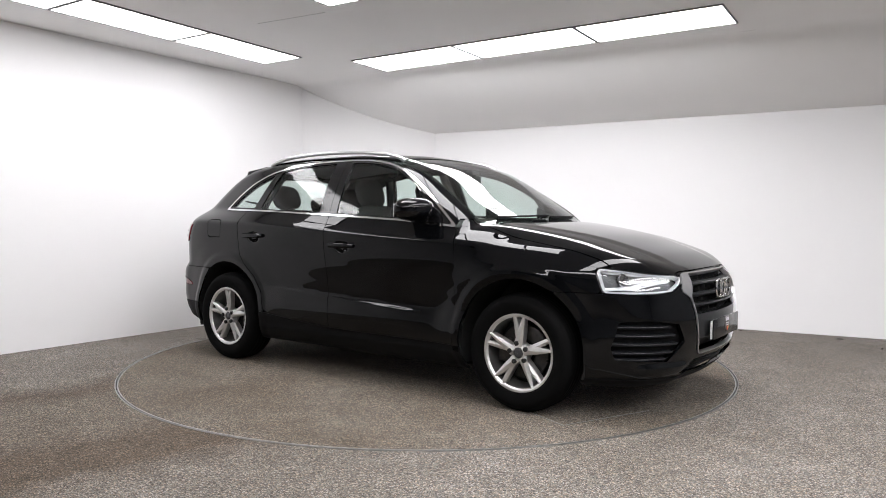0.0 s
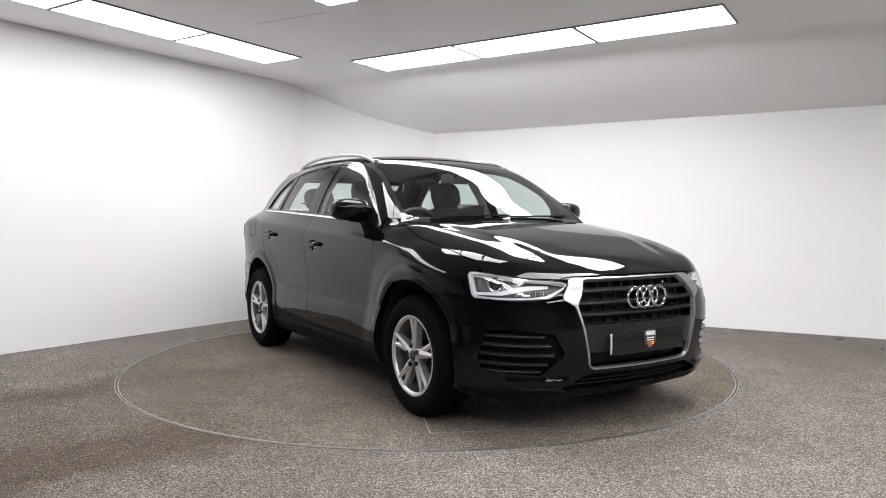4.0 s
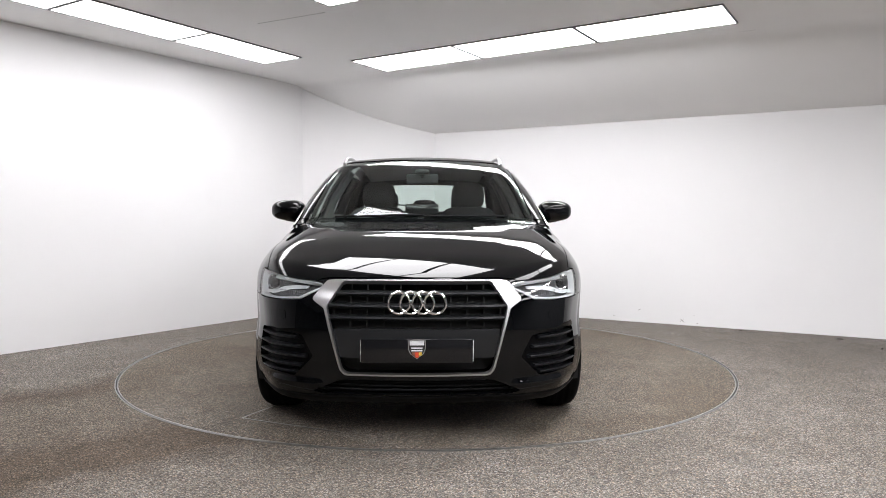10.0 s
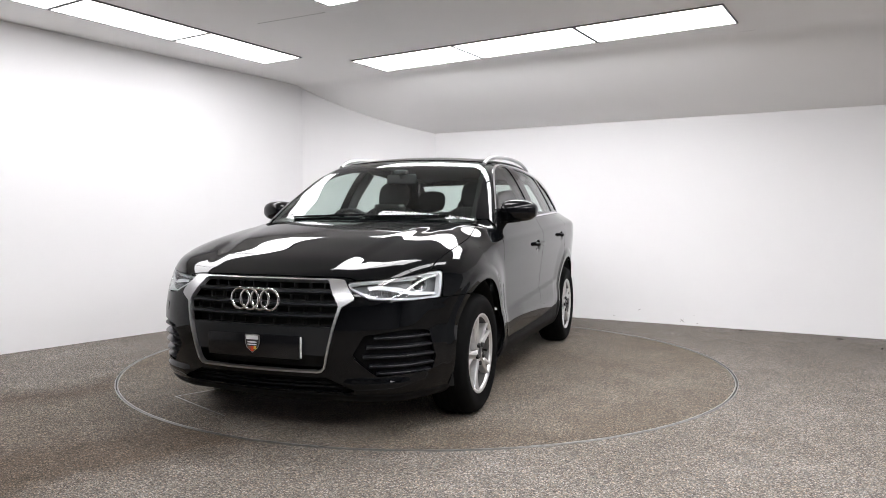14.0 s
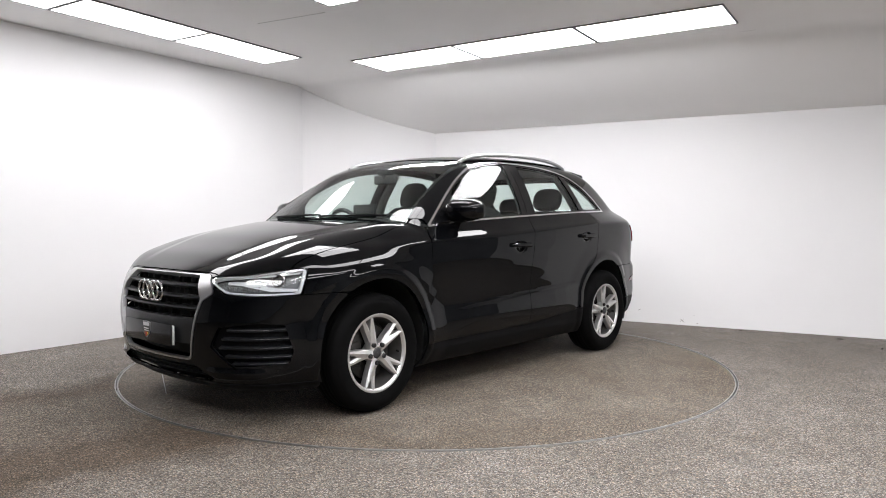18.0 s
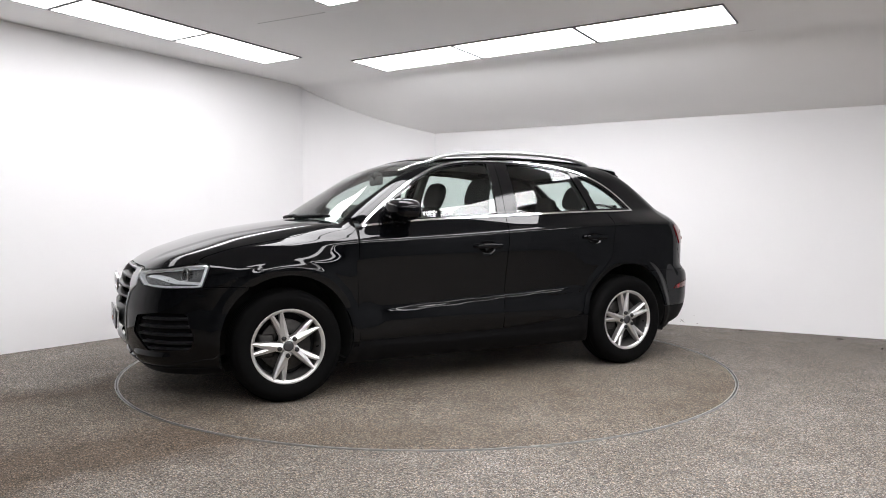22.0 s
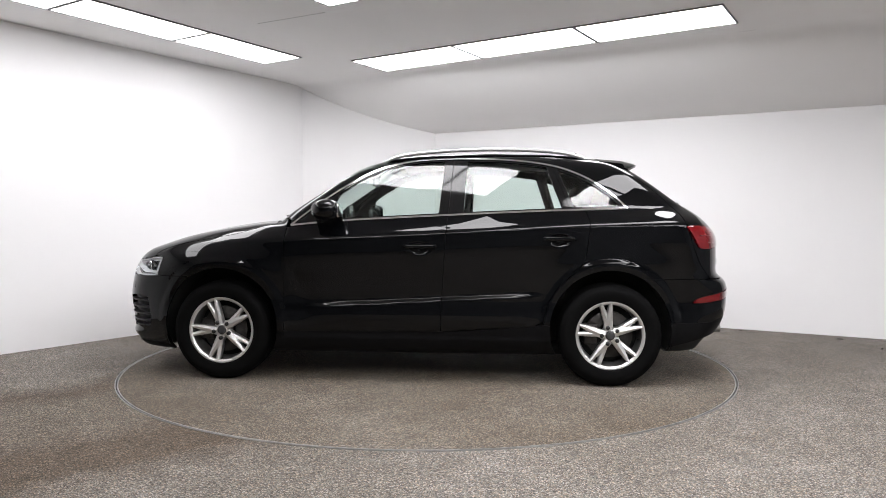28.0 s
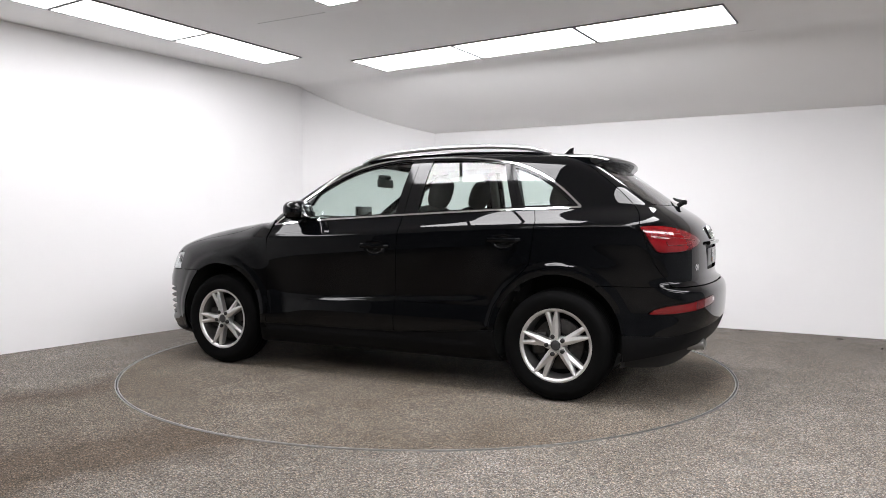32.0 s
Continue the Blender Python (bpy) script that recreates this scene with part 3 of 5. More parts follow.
VENT = np.array([(0.50, 0.430), (0.555, 0.530), (0.72, 0.555), (0.79, 0.545), (0.815, 0.41), (0.80, 0.345), (0.60, 0.330)])
LOWER_INTAKE = np.array([(-0.36, 0.322), (0.36, 0.322), (0.50, 0.262), (0.46, 0.248), (-0.46, 0.248), (-0.50, 0.262)])
FRONT_DOOR = np.concatenate([np.array([(WING_X, 0.93), (WING_X + 0.01, 0.6), (WING_X, 0.335), (-0.19, 0.345), (-0.205, 0.7), (-0.235, 1.118)]), DLO_LOW[(DLO_LOW[:, 0] > -0.235)][::-1], np.array([(0.845, 1.03)])])
REAR_DOOR = np.concatenate([np.array([(-0.235, 1.118), (-0.205, 0.7), (-0.19, 0.345), (-0.80, 0.39), (-0.865, 0.42), (-0.90, 0.55), (-0.97, 0.66), (-1.08, 0.755), (-1.135, 0.82), (-1.16, 1.0), (-1.165, 1.08), (-1.14, 1.156)]), DLO_LOW[(DLO_LOW[:, 0] < -0.235) & (DLO_LOW[:, 0] > -1.14)][::-1]])
FLAP = dense([(-1.535, 0.955), (-1.45, 0.95), (-1.385, 0.955), (-1.38, 1.02), (-1.385, 1.075), (-1.46, 1.085), (-1.535, 1.08), (-1.54, 1.02)], n=5)
REFLECTOR = dense([(0.52, 0.548), (0.40, 0.570), (0.30, 0.592), (0.255, 0.605), (0.25, 0.618), (0.26, 0.640), (0.32, 0.634), (0.42, 0.612), (0.49, 0.588)], n=5)


KEPT = {}


def once(key, v, make):
    """Works a field out once for the whole skin."""
    if v is not SKIN_V:
        return make()
    if key not in KEPT:
        KEPT[key] = make()
    return KEPT[key]


def arch_out(v, r=0.392):
    return np.minimum(np.hypot(v[:, 0] - AXLE, v[:, 2] - 0.365), np.hypot(v[:, 0] + AXLE, v[:, 2] - 0.368)) - r


def xz(v, poly):
    """Signed distance to an outline drawn on the car's side."""
    return once(("xz", id(poly)), v, lambda: inside_poly(v[:, [0, 2]], poly) + np.where(np.abs(v[:, 1]) > 0.4, 0, -9))


def ahead(v, p0, p1):
    """Distance in front of a slanting line on the side, from low to high."""
    d = np.array([p1[0] - p0[0], p1[1] - p0[1]])
    d = d / np.hypot(*d)
    return (v[:, 0] - p0[0]) * d[1] - (v[:, 2] - p0[1]) * d[0]


def belt_line(x):
    return np.interp(x, DLO_LOW[::-1, 0], DLO_LOW[::-1, 1])


def on_hood(v):
    y = np.abs(v[:, 1])
    return both(HOOD_EDGE(v[:, 0]) - y, v[:, 2] - HOOD_FRONT(y), v[:, 0] - (1.06 - 0.20 * y**2))


def on_windshield(v, grow=0.0):
    x, y, z = v[:, 0], np.abs(v[:, 1]), v[:, 2]
    edge = 0.724 - (z - 1.08) * 0.27
    return both(edge + grow - y, 1.524 + grow - 0.08 * y**2 - z, z - (1.085 - 0.02 * y**2) + grow, x - 0.1)


def on_rear_glass(v, grow=0.0):
    x, y, z = v[:, 0], np.abs(v[:, 1]), v[:, 2]
    edge = 0.625 - (z - 1.18) * 0.22
    return both(edge + grow - y, 1.445 + grow - z, z - 1.185 + grow, -1.3 - x)


def polar(v, cx):
    a = np.degrees(np.arctan2(np.abs(v[:, 1]), (v[:, 0] - cx) * (1 if cx > 0 else -1))) / 100
    return np.stack([a, v[:, 2]], 1)


def head(v):
    return once("head", v, lambda: inside_poly(polar(v, 1.2), HEADLAMP) + np.where(v[:, 0] > 1.4, 0, -9))


def tail(v):
    return once("tail", v, lambda: inside_poly(polar(v, -1.2), TAILLAMP) + np.where(v[:, 0] < -1.4, 0, -9))


def reflector(v):
    return once("reflector", v, lambda: inside_poly(polar(v, -1.2), REFLECTOR) + np.where(v[:, 0] < -1.4, 0, -9))


def front_yz(v, poly):
    return once(("yz", id(poly)), v, lambda: inside_poly(v[:, [1, 2]], poly) + np.where(v[:, 0] > 1.5, 0, -9))


def vent(v):
    return once("vent", v, lambda: inside_poly(np.stack([np.abs(v[:, 1]), v[:, 2]], 1), VENT) + np.where(v[:, 0] > 1.5, 0, -9))


def on_tailgate(v):
    x, z = v[:, 0], v[:, 2]
    return both(TAILGATE(np.maximum(z, 0.6)) - x, z - 0.705, 1.535 - z, -1.2 - x)


def on_wing(v):
    x, y, z = v[:, 0], np.abs(v[:, 1]), v[:, 2]
    return both(x - WING_X, y - HOOD_EDGE(x), 1.092 - z, -on_windshield(v, 0.012), np.maximum(z - 0.698, 1.42 - x))


def plate_recess(v):
    y, z = np.abs(v[:, 1]), v[:, 2]
    return both(0.33 - 0.4 * (0.93 - z) - y, 0.945 - z, z - 0.785, -1.9 - v[:, 0])


def radial(cx, deg, z, out=0.0):
    """The skin's point at a height, seen from an upright axis on the centre line."""
    a, s = radians(deg), (1 if cx > 0 else -1)
    lo, hi = np.array([0.2]), np.array([1.4])
    for _ in range(40):
        m = (lo + hi) / 2
        f = skin(cx + s * m * math.cos(a), m * math.sin(a), np.array([z]))
        lo, hi = np.where(f < 0, m, lo), np.where(f < 0, hi, m)
    r = float(lo[0]) + out
    return Vector((cx + s * r * math.cos(a), r * math.sin(a), z))


def side_point(x, z, s, out=0.0):
    lo, hi = np.array([0.2]), np.array([1.2])
    for _ in range(40):
        m = (lo + hi) / 2
        f = skin(np.array([x]), m, np.array([z]))
        lo, hi = np.where(f < 0, m, lo), np.where(f < 0, hi, m)
    return Vector((x, s * (float(lo[0]) + out), z))


def top_point(x, y, out=0.0):
    lo, hi = np.array([0.6]), np.array([1.8])
    for _ in range(40):
        m = (lo + hi) / 2
        f = skin(np.array([x]), np.array([y]), m)
        lo, hi = np.where(f < 0, m, lo), np.where(f < 0, hi, m)
    return Vector((x, y, float(lo[0]) + out))


def front_point(y, z, out=0.0):
    lo, hi = np.array([1.2]), np.array([2.6])
    for _ in range(40):
        m = (lo + hi) / 2
        f = skin(m, np.array([y]), np.array([z]))
        lo, hi = np.where(f < 0, m, lo), np.where(f < 0, hi, m)
    return Vector((float(lo[0]) + out, y, z))


def rear_point(y, z, out=0.0):
    lo, hi = np.array([1.2]), np.array([2.6])
    for _ in range(40):
        m = (lo + hi) / 2
        f = skin(-m, np.array([y]), np.array([z]))
        lo, hi = np.where(f < 0, m, lo), np.where(f < 0, hi, m)
    return Vector((-float(lo[0]) - out, y, z))


# ---- body panels ----
M_RED = material("red_lens", (0.16, 0.0025, 0.005), 0.1, 0, 1.0, noise_scale=60, vary=0.15)
M_DEEPRED = material("deep_red_lens", (0.13, 0.003, 0.005), 0.1, 0, 1.0)
M_LAMP = material("lamp_reflector", (0.78, 0.79, 0.80), 0.3, 0.35)
M_LAMPDARK = material("lamp_bezel_grey", (0.19, 0.192, 0.196), 0.25, 0.3)
M_WHITE = material("white_light_guide", (0.72, 0.73, 0.74), 0.3, 0.0, 0.3)
M_RIB = material("ribbed_lamp_silver", (0.34, 0.34, 0.35), 0.25, 0.7)
M_PLINTH = material("satin_dark_grey", (0.012, 0.0128, 0.0142), 0.30, 0, 0, 0.4)
M_LEAF = material("dry_leaf", (0.03, 0.024, 0.018), 0.8, noise_scale=60, vary=0.3)
M_LINER = material("grey_headlining", (0.22, 0.22, 0.215), 0.9, noise_scale=40, vary=0.06)

hood = panel("hood", lambda v: [on_hood(v) - GAP, -head(v) - 0.004], M_PAINT, car)
panel("windshield_seal", lambda v: [on_windshield(v, 0.012), -on_windshield(v, -0.022)], M_GLOSSBLACK, car, "black glass border seal", out=-0.0065, lip=0.01)
windshield = panel("windshield", on_windshield, M_GLASS, car, "clear laminated windshield", out=-0.003, lip=0.004)


def front_bumper(v):
    x, y, z = v[:, 0], np.abs(v[:, 1]), v[:, 2]
    return both(x - 1.2, HOOD_FRONT(y) - z, np.maximum(0.698 - z, x - 1.9), -head(v) - 0.003, -front_yz(v, GRILLE_OUT), -vent(v), -front_yz(v, LOWER_INTAKE), arch_out(v), z - 0.235)


bumper = panel("front_bumper", lambda v: front_bumper(v) - GAP, M_PAINT, car)
panel("lower_lip", lambda v: both(v[:, 0] - 1.60, 0.235 - v[:, 2], arch_out(v), v[:, 2] - 0.192), M_PLASTIC, bumper, "black plastic lower lip", out=0.004)
panel("lower_intake", lambda v: front_yz(v, LOWER_INTAKE) + 0.01, M_PLASTIC, bumper, "black lower air intake", out=-0.045, lip=0.0)
for z in (0.268, 0.290, 0.312):
    bm = bmesh.new()
    w = 0.36 + (0.322 - z) * 1.6
    tube(bm, [front_point(-w + 2 * w * k / 16, z, -0.03) for k in range(17)], 0.006, 6)
    part("intake_bar", bm, M_PLASTIC, bumper)

grille = panel("grille", lambda v: front_yz(v, GRILLE_IN) + 0.012, M_INNER, car, "black radiator grille in a satin frame", out=-0.075, lip=0.0)
panel("grille_frame", lambda v: [front_yz(v, GRILLE_OUT), -front_yz(v, GRILLE_IN), -head(v) - 0.003], M_SATIN, grille, "satin silver grille surround", out=0.005, lip=0.025)
panel("plate_plinth", lambda v: front_yz(v, PLINTH), M_PLINTH, grille, "dark grey plate carrier", out=-0.012, lip=0.04)


def grille_half(z):
    return float(np.interp(z, [0.376, 0.672, 0.788], [0.360, 0.432, 0.356]))


for z in (0.731, 0.673, 0.618):
    bm = bmesh.new()
    w = grille_half(z) + 0.004
    pts = [front_point(-w + 2 * w * k / 24, z, -0.020) for k in range(25)]
    prof = [(0.012, 0.0), (0.010, 0.008), (-0.02, 0.014), (-0.045, 0.006), (-0.045, -0.008), (-0.004, -0.012)]
    rows = [[bm.verts.new(q + Vector((dx, 0, dz))) for dx, dz in prof] for q in pts]
    for r0, r1 in zip(rows, rows[1:]):
        for k in range(6):
            bm.faces.new((r0[k], r0[(k + 1) % 6], r1[(k + 1) % 6], r1[k]))
    bm.faces.new(rows[0])
    bm.faces.new(rows[-1])
    part("grille_bar", bm, M_PLINTH, grille, "dark grey grille bar")
for k in range(11):
    y = -0.40 + 0.08 * k
    for z0, z1 in ((0.685, 0.718), (0.630, 0.661), (0.574, 0.606), (0.744, 0.780)):
        if abs(y) > min(grille_half(z0), grille_half(z1)) - 0.01:
            continue
        q = front_point(y, (z0 + z1) / 2, -0.055)
        bm = bmesh.new()
        box(bm, (q.x - 0.012, y - 0.003, z0), (q.x + 0.012, y + 0.003, z1))
        part("grille_fin", bm, M_INNER, grille, smooth=0)
for k in range(4):
    bm = bmesh.new()
    y = (k - 1.5) * 0.0565
    q = front_point(0.0, 0.695, 0.010)
    ring = [Vector((q.x - 0.10 * y * y + 0.004 * (k % 2), y + 0.051 * math.cos(a), 0.695 + 0.051 * math.sin(a))) for a in [i * math.tau / 40 for i in range(41)]]
    tube(bm, ring, 0.0068, 8, cap=False, up=Vector((1, 0, 0)))
    part("badge_ring", bm, M_CHROME, grille, "chrome badge ring")
q = front_point(0, 0.475, 0.0)
plate = new("number_plate")
plate.parent = car
tagged(plate, "black show plate with a small shield")
bm = bmesh.new()
box(bm, (q.x + 0.004, -0.262, 0.415), (q.x + 0.012, 0.262, 0.528), None, 0.003)
part("plate_board", bm, material("black_plate_plastic", (0.005, 0.005, 0.006), 0.15), plate)
bm = bmesh.new()
box(bm, (q.x - 0.008, -0.266, 0.420), (q.x + 0.003, 0.266, 0.523), None, 0.003)
part("plate_backing", bm, material("pale_plate_backing", (0.6, 0.61, 0.6), 0.4), plate, "pale backing behind the plate")


def shield(parent, x, z, facing, size=1.0):
    """A small heraldic shield: silver rim, dark field, three colour bars and pale text bars."""
    def outline(w, h):
        pts = [(-w, h), (0, h * 1.08), (w, h), (w * 0.98, 0), (w * 0.75, -h * 0.55), (0, -h * 1.15), (-w * 0.75, -h * 0.55), (-w * 0.98, 0)]
        return [(a * size, b * size) for a, b in pts]

    def plate_shape(name, pts, x0, mat, label):
        bm = bmesh.new()
        fr = [bm.verts.new((x0 * facing, a, z + 0.82 * b)) for a, b in pts]
        bk = [bm.verts.new(((x0 - 0.003) * facing, a, z + 0.82 * b)) for a, b in pts]
        bm.faces.new(fr)
        bm.faces.new(bk[::-1])
        for i in range(len(pts)):
            bm.faces.new((fr[i], fr[(i + 1) % len(pts)], bk[(i + 1) % len(pts)], bk[i]))
        part(name, bm, mat, parent, label, smooth=0)

    plate_shape("shield_rim", outline(0.042, 0.050), x + 0.003, M_SATIN, "silver shield rim")
    plate_shape("shield_field", outline(0.038, 0.046), x + 0.0042, material("shield_black", (0.02, 0.02, 0.022), 0.3), "dark shield field")
    pale = material("pale_letter_bar", (0.75, 0.76, 0.78), 0.4)
    plate_shape("text_bar", [(a * size, b * size) for a, b in ((-0.034, 0.046), (0.034, 0.046), (0.034, 0.022), (-0.034, 0.022))], x + 0.0048, pale, "pale band at the shield's head")
    plate_shape("text_bar", [(a * size, b * size) for a, b in ((-0.026, 0.010), (0.026, 0.010), (0.026, 0.002), (-0.026, 0.002))], x + 0.0048, pale, "")
    plate_shape("text_bar", [(a * size, b * size) for a, b in ((-0.026, -0.005), (0.026, -0.005), (0.026, -0.012), (-0.026, -0.012))], x + 0.0048, pale, "")
    for c, (a0, a1, low) in zip(((0.25, 0.1, 0.06), (0.6, 0.06, 0.02), (0.75, 0.5, 0.08)), ((-0.024, -0.009, -0.036), (-0.008, 0.008, -0.048), (0.009, 0.024, -0.036))):
        plate_shape("colour_bar", [(a * size, b * size) for a, b in ((a0, -0.018), (a1, -0.018), (a1, low), (a0, low))], x + 0.0048, material("shield_colour", c, 0.4), "")


shield(plate, q.x + 0.012, 0.482, 1)


def rear_bumper(v):
    x, z = v[:, 0], v[:, 2]
    return both(-1.3 - x, 0.703 - z, np.maximum(0.703 - z, x - TAILGATE(np.maximum(z, 0.62))), -reflector(v) - 0.002, arch_out(v), z - 0.42 - 0.25 * np.maximum(-1.95 - x, 0))


rbumper = panel("rear_bumper", lambda v: rear_bumper(v) - GAP, M_PAINT, car)
panel("rear_valance", lambda v: both(-1.55 - v[:, 0], 0.42 + 0.25 * np.maximum(-1.95 - v[:, 0], 0) - v[:, 2], arch_out(v), v[:, 2] - 0.25 - 0.25 * np.maximum(-1.65 - v[:, 0], 0)), M_PLASTIC, rbumper, "dark grey plastic rear valance")
for s in (1, -1):
    panel("reflector", lambda v, s=s: both(reflector(v), v[:, 1] * s), M_DEEPRED, rbumper, "red bumper reflector", out=0.002)
    bm = bmesh.new()
    a = radial(-1.2, 26.5, 0.622, 0.003)
    box(bm, (a.x - 0.003, s * a.y - 0.018, 0.613), (a.x + 0.003, s * a.y + 0.018, 0.632), None, 0.002)
    part("reverse_lamp", bm, M_WHITE, rbumper, "small clear lamp insert")

gate = panel("tailgate", lambda v: both(on_tailgate(v), -on_rear_glass(v, 0.004), -tail(v) - 0.003, -plate_recess(v)) - GAP, M_PAINT, car)
panel("rear_window", on_rear_glass, M_GLASS, gate, "tinted rear window", out=-0.003, lip=0.004)
panel("plate_recess", lambda v: plate_recess(v) + 0.003, M_PLASTIC, gate, "recessed dark plate panel", out=-0.02, lip=0.0)
q = rear_point(0, 0.86, -0.02)
bm = bmesh.new()
box(bm, (q.x - 0.010, -0.262, 0.800), (q.x - 0.002, 0.262, 0.912), None, 0.003)
part("rear_plate", bm, bpy.data.materials["black_plate_plastic"], gate, "black show plate")
shield(gate, -(q.x - 0.010), 0.862, -1)
bm = bmesh.new()
tube(bm, [rear_point(-0.30 + 0.04 * k, 0.948, 0.012) for k in range(16)], 0.016, 8, 0.8)
part("gate_handle_strip", bm, M_GLOSSBLACK, gate, "gloss black grip strip")
for k in range(4):
    bm = bmesh.new()
    y = (k - 1.5) * 0.052
    c = rear_point(y, 1.015, 0.006)
    n = Vector((-0.93, 0, 0.36))
    u = Vector((0.36, 0, 0.93))
    ring = [c + Vector((0, 0.043 * math.cos(a), 0)) + u * (0.043 * math.sin(a)) for a in [i * math.tau / 36 for i in range(37)]]
    tube(bm, ring, 0.006, 8, cap=False, up=n)
    part("badge_ring", bm, M_CHROME, gate, "chrome badge ring")
for y0, y1 in ((0.565, 0.545), (0.538, 0.52)):
    bm = bmesh.new()
    tube(bm, [rear_point(y0, 0.81, 0.003), rear_point((y0 + y1) / 2, 0.828, 0.003), rear_point(y1, 0.81, 0.003), rear_point((y0 + y1) / 2, 0.792, 0.003), rear_point(y0, 0.81, 0.003)], 0.002, 6, cap=False, up=Vector((1, 0, 0)))
    part("badge_mark", bm, M_SATIN, gate, "small chrome mark")
# wiper stub on the glass edge
c = rear_point(0.0, 1.185, 0.0)
bm = bmesh.new()
tube(bm, [c, c + Vector((-0.03, 0, 0.02))], 0.016, 10)
box(bm, (c.x - 0.058, -0.024, c.z + 0.008), (c.x - 0.022, 0.024, c.z + 0.040), None, 0.01)
tube(bm, [c + Vector((-0.04, 0, 0.024)), c + Vector((0.03, -0.15, 0.045)), c + Vector((0.07, -0.30, 0.06))], [0.014, 0.010, 0.006], 8)
part("rear_wiper", bm, M_PLASTIC, gate, "black rear wiper")


def spoiler():
    bm = bmesh.new()
    rows = []
    for k in range(21):
        y = -0.58 + 1.16 * k / 20
        e = abs(y) / 0.58
        back = -1.565 + 0.06 * e * e + 0.05 * max(0, e - 0.8) * 5 * e
        z0 = 1.495 - 0.022 * e * e - 0.03 * max(0, e - 0.85) * 6
        f = top_point(-1.26, y, 0.004)
        under = 1.405 + 0.012 * (1 - e)
        rows.append([bm.verts.new(p) for p in ((f.x, y, f.z), (-1.42, y, (f.z + z0) / 2 + 0.006), (back + 0.025, y, z0 + 0.003), (back, y, z0 - 0.008), (back + 0.004, y, z0 - 0.024), (back + 0.05, y, z0 - 0.042), (-1.47, y, under + 0.012), (-1.40, y, f.z - 0.06))])
    for r0, r1 in zip(rows, rows[1:]):
        for k in range(8):
            bm.faces.new((r0[k], r0[(k + 1) % 8], r1[(k + 1) % 8], r1[k]))
    bm.faces.new(rows[0])
    bm.faces.new(rows[-1])
    part("roof_spoiler", bm, M_PAINT, gate, "gloss black roof spoiler", smooth=35)


spoiler()


# ---- sides ----
def seq(*fs):
    return list(fs)


SAIL = ((0.60, 1.05), (0.50, 1.30))
B_FRONT = ((-0.172, 1.10), (-0.205, 1.51))
B_REAR = ((-0.335, 1.10), (-0.362, 1.51))
C_FRONT = ((-1.00, 1.15), (-0.885, 1.47))
C_REAR = ((-1.075, 1.15), (-0.955, 1.45))
B_MID = ((-0.236, 1.118), (-0.262, 1.51))
C_MID = ((-1.045, 1.15), (-0.925, 1.46))


def mirror(s):
    top = new("door_mirror")
    top.parent = car
    tagged(top, "gloss black folding door mirror")
    bm = bmesh.new()
    bmesh.ops.create_uvsphere(bm, u_segments=32, v_segments=20, radius=1)
    for v in bm.verts:
        c = v.co.copy()
        k = (abs(c.x) ** 2.7 + abs(c.y) ** 2.7 + abs(c.z) ** 2.7) ** (-1 / 2.7)
        c = c * k
        o = (c.y + 1) / 2  # inner edge 0, outer edge 1
        v.co = Vector((c.x * (0.125 if c.x > 0 else 0.092) * (1 - 0.25 * o) - 0.03 * o, c.y * 0.117, c.z * 0.073 * (1.05 - 0.15 * o) + 0.004))
    bmesh.ops.transform(bm, matrix=Matrix.Diagonal((1, s, 1, 1)), verts=bm.verts)
    bmesh.ops.translate(bm, verts=bm.verts, vec=(0.575, s * 0.920, 1.146))
    part("mirror_housing", bm, M_PAINT, top, smooth=50)
    bm = bmesh.new()
    box(bm, (0.474, s * 0.915 - 0.078, 1.104), (0.482, s * 0.915 + 0.072, 1.190), None, 0.002)
    part("mirror_glass", bm, M_CHROME, top, "mirror glass")
    bm = bmesh.new()
    tube(bm, [(0.575, s * 0.93, 1.090), (0.585, s * 0.87, 1.083), (0.60, s * 0.80, 1.078)], [0.035, 0.034, 0.04], 10, 0.45)
    part("mirror_arm", bm, M_GLOSSBLACK, top, "black mirror arm")
    bm = bmesh.new()
    tube(bm, [(0.555, s * 1.012, 1.115), (0.60, s * 1.006, 1.122), (0.632, s * 0.965, 1.127)], 0.006, 6)
    part("indicator", bm, M_LAMPDARK, top, "slim side indicator")


def door_handle(door, x, z, s):
    bm = bmesh.new()
    pts = [side_point(x - 0.105, z, s, 0.006), side_point(x - 0.088, z, s, 0.026), side_point(x - 0.04, z, s, 0.036), side_point(x + 0.04, z, s, 0.036), side_point(x + 0.088, z, s, 0.026), side_point(x + 0.105, z, s, 0.006)]
    tube(bm, pts, [0.010, 0.013, 0.014, 0.014, 0.013, 0.010], 8, 1.15)
    part("door_handle", bm, M_PAINT, door, "black pull handle")
    panel("handle_recess", lambda v: both(1 - np.hypot((v[:, 0] - x) / 0.062, (v[:, 2] - z + 0.016) / 0.036), v[:, 1] * s - 0.5) * 0.03, M_GLOSSBLACK, door, "dark recess behind the handle", out=0.0016, lip=0.001)


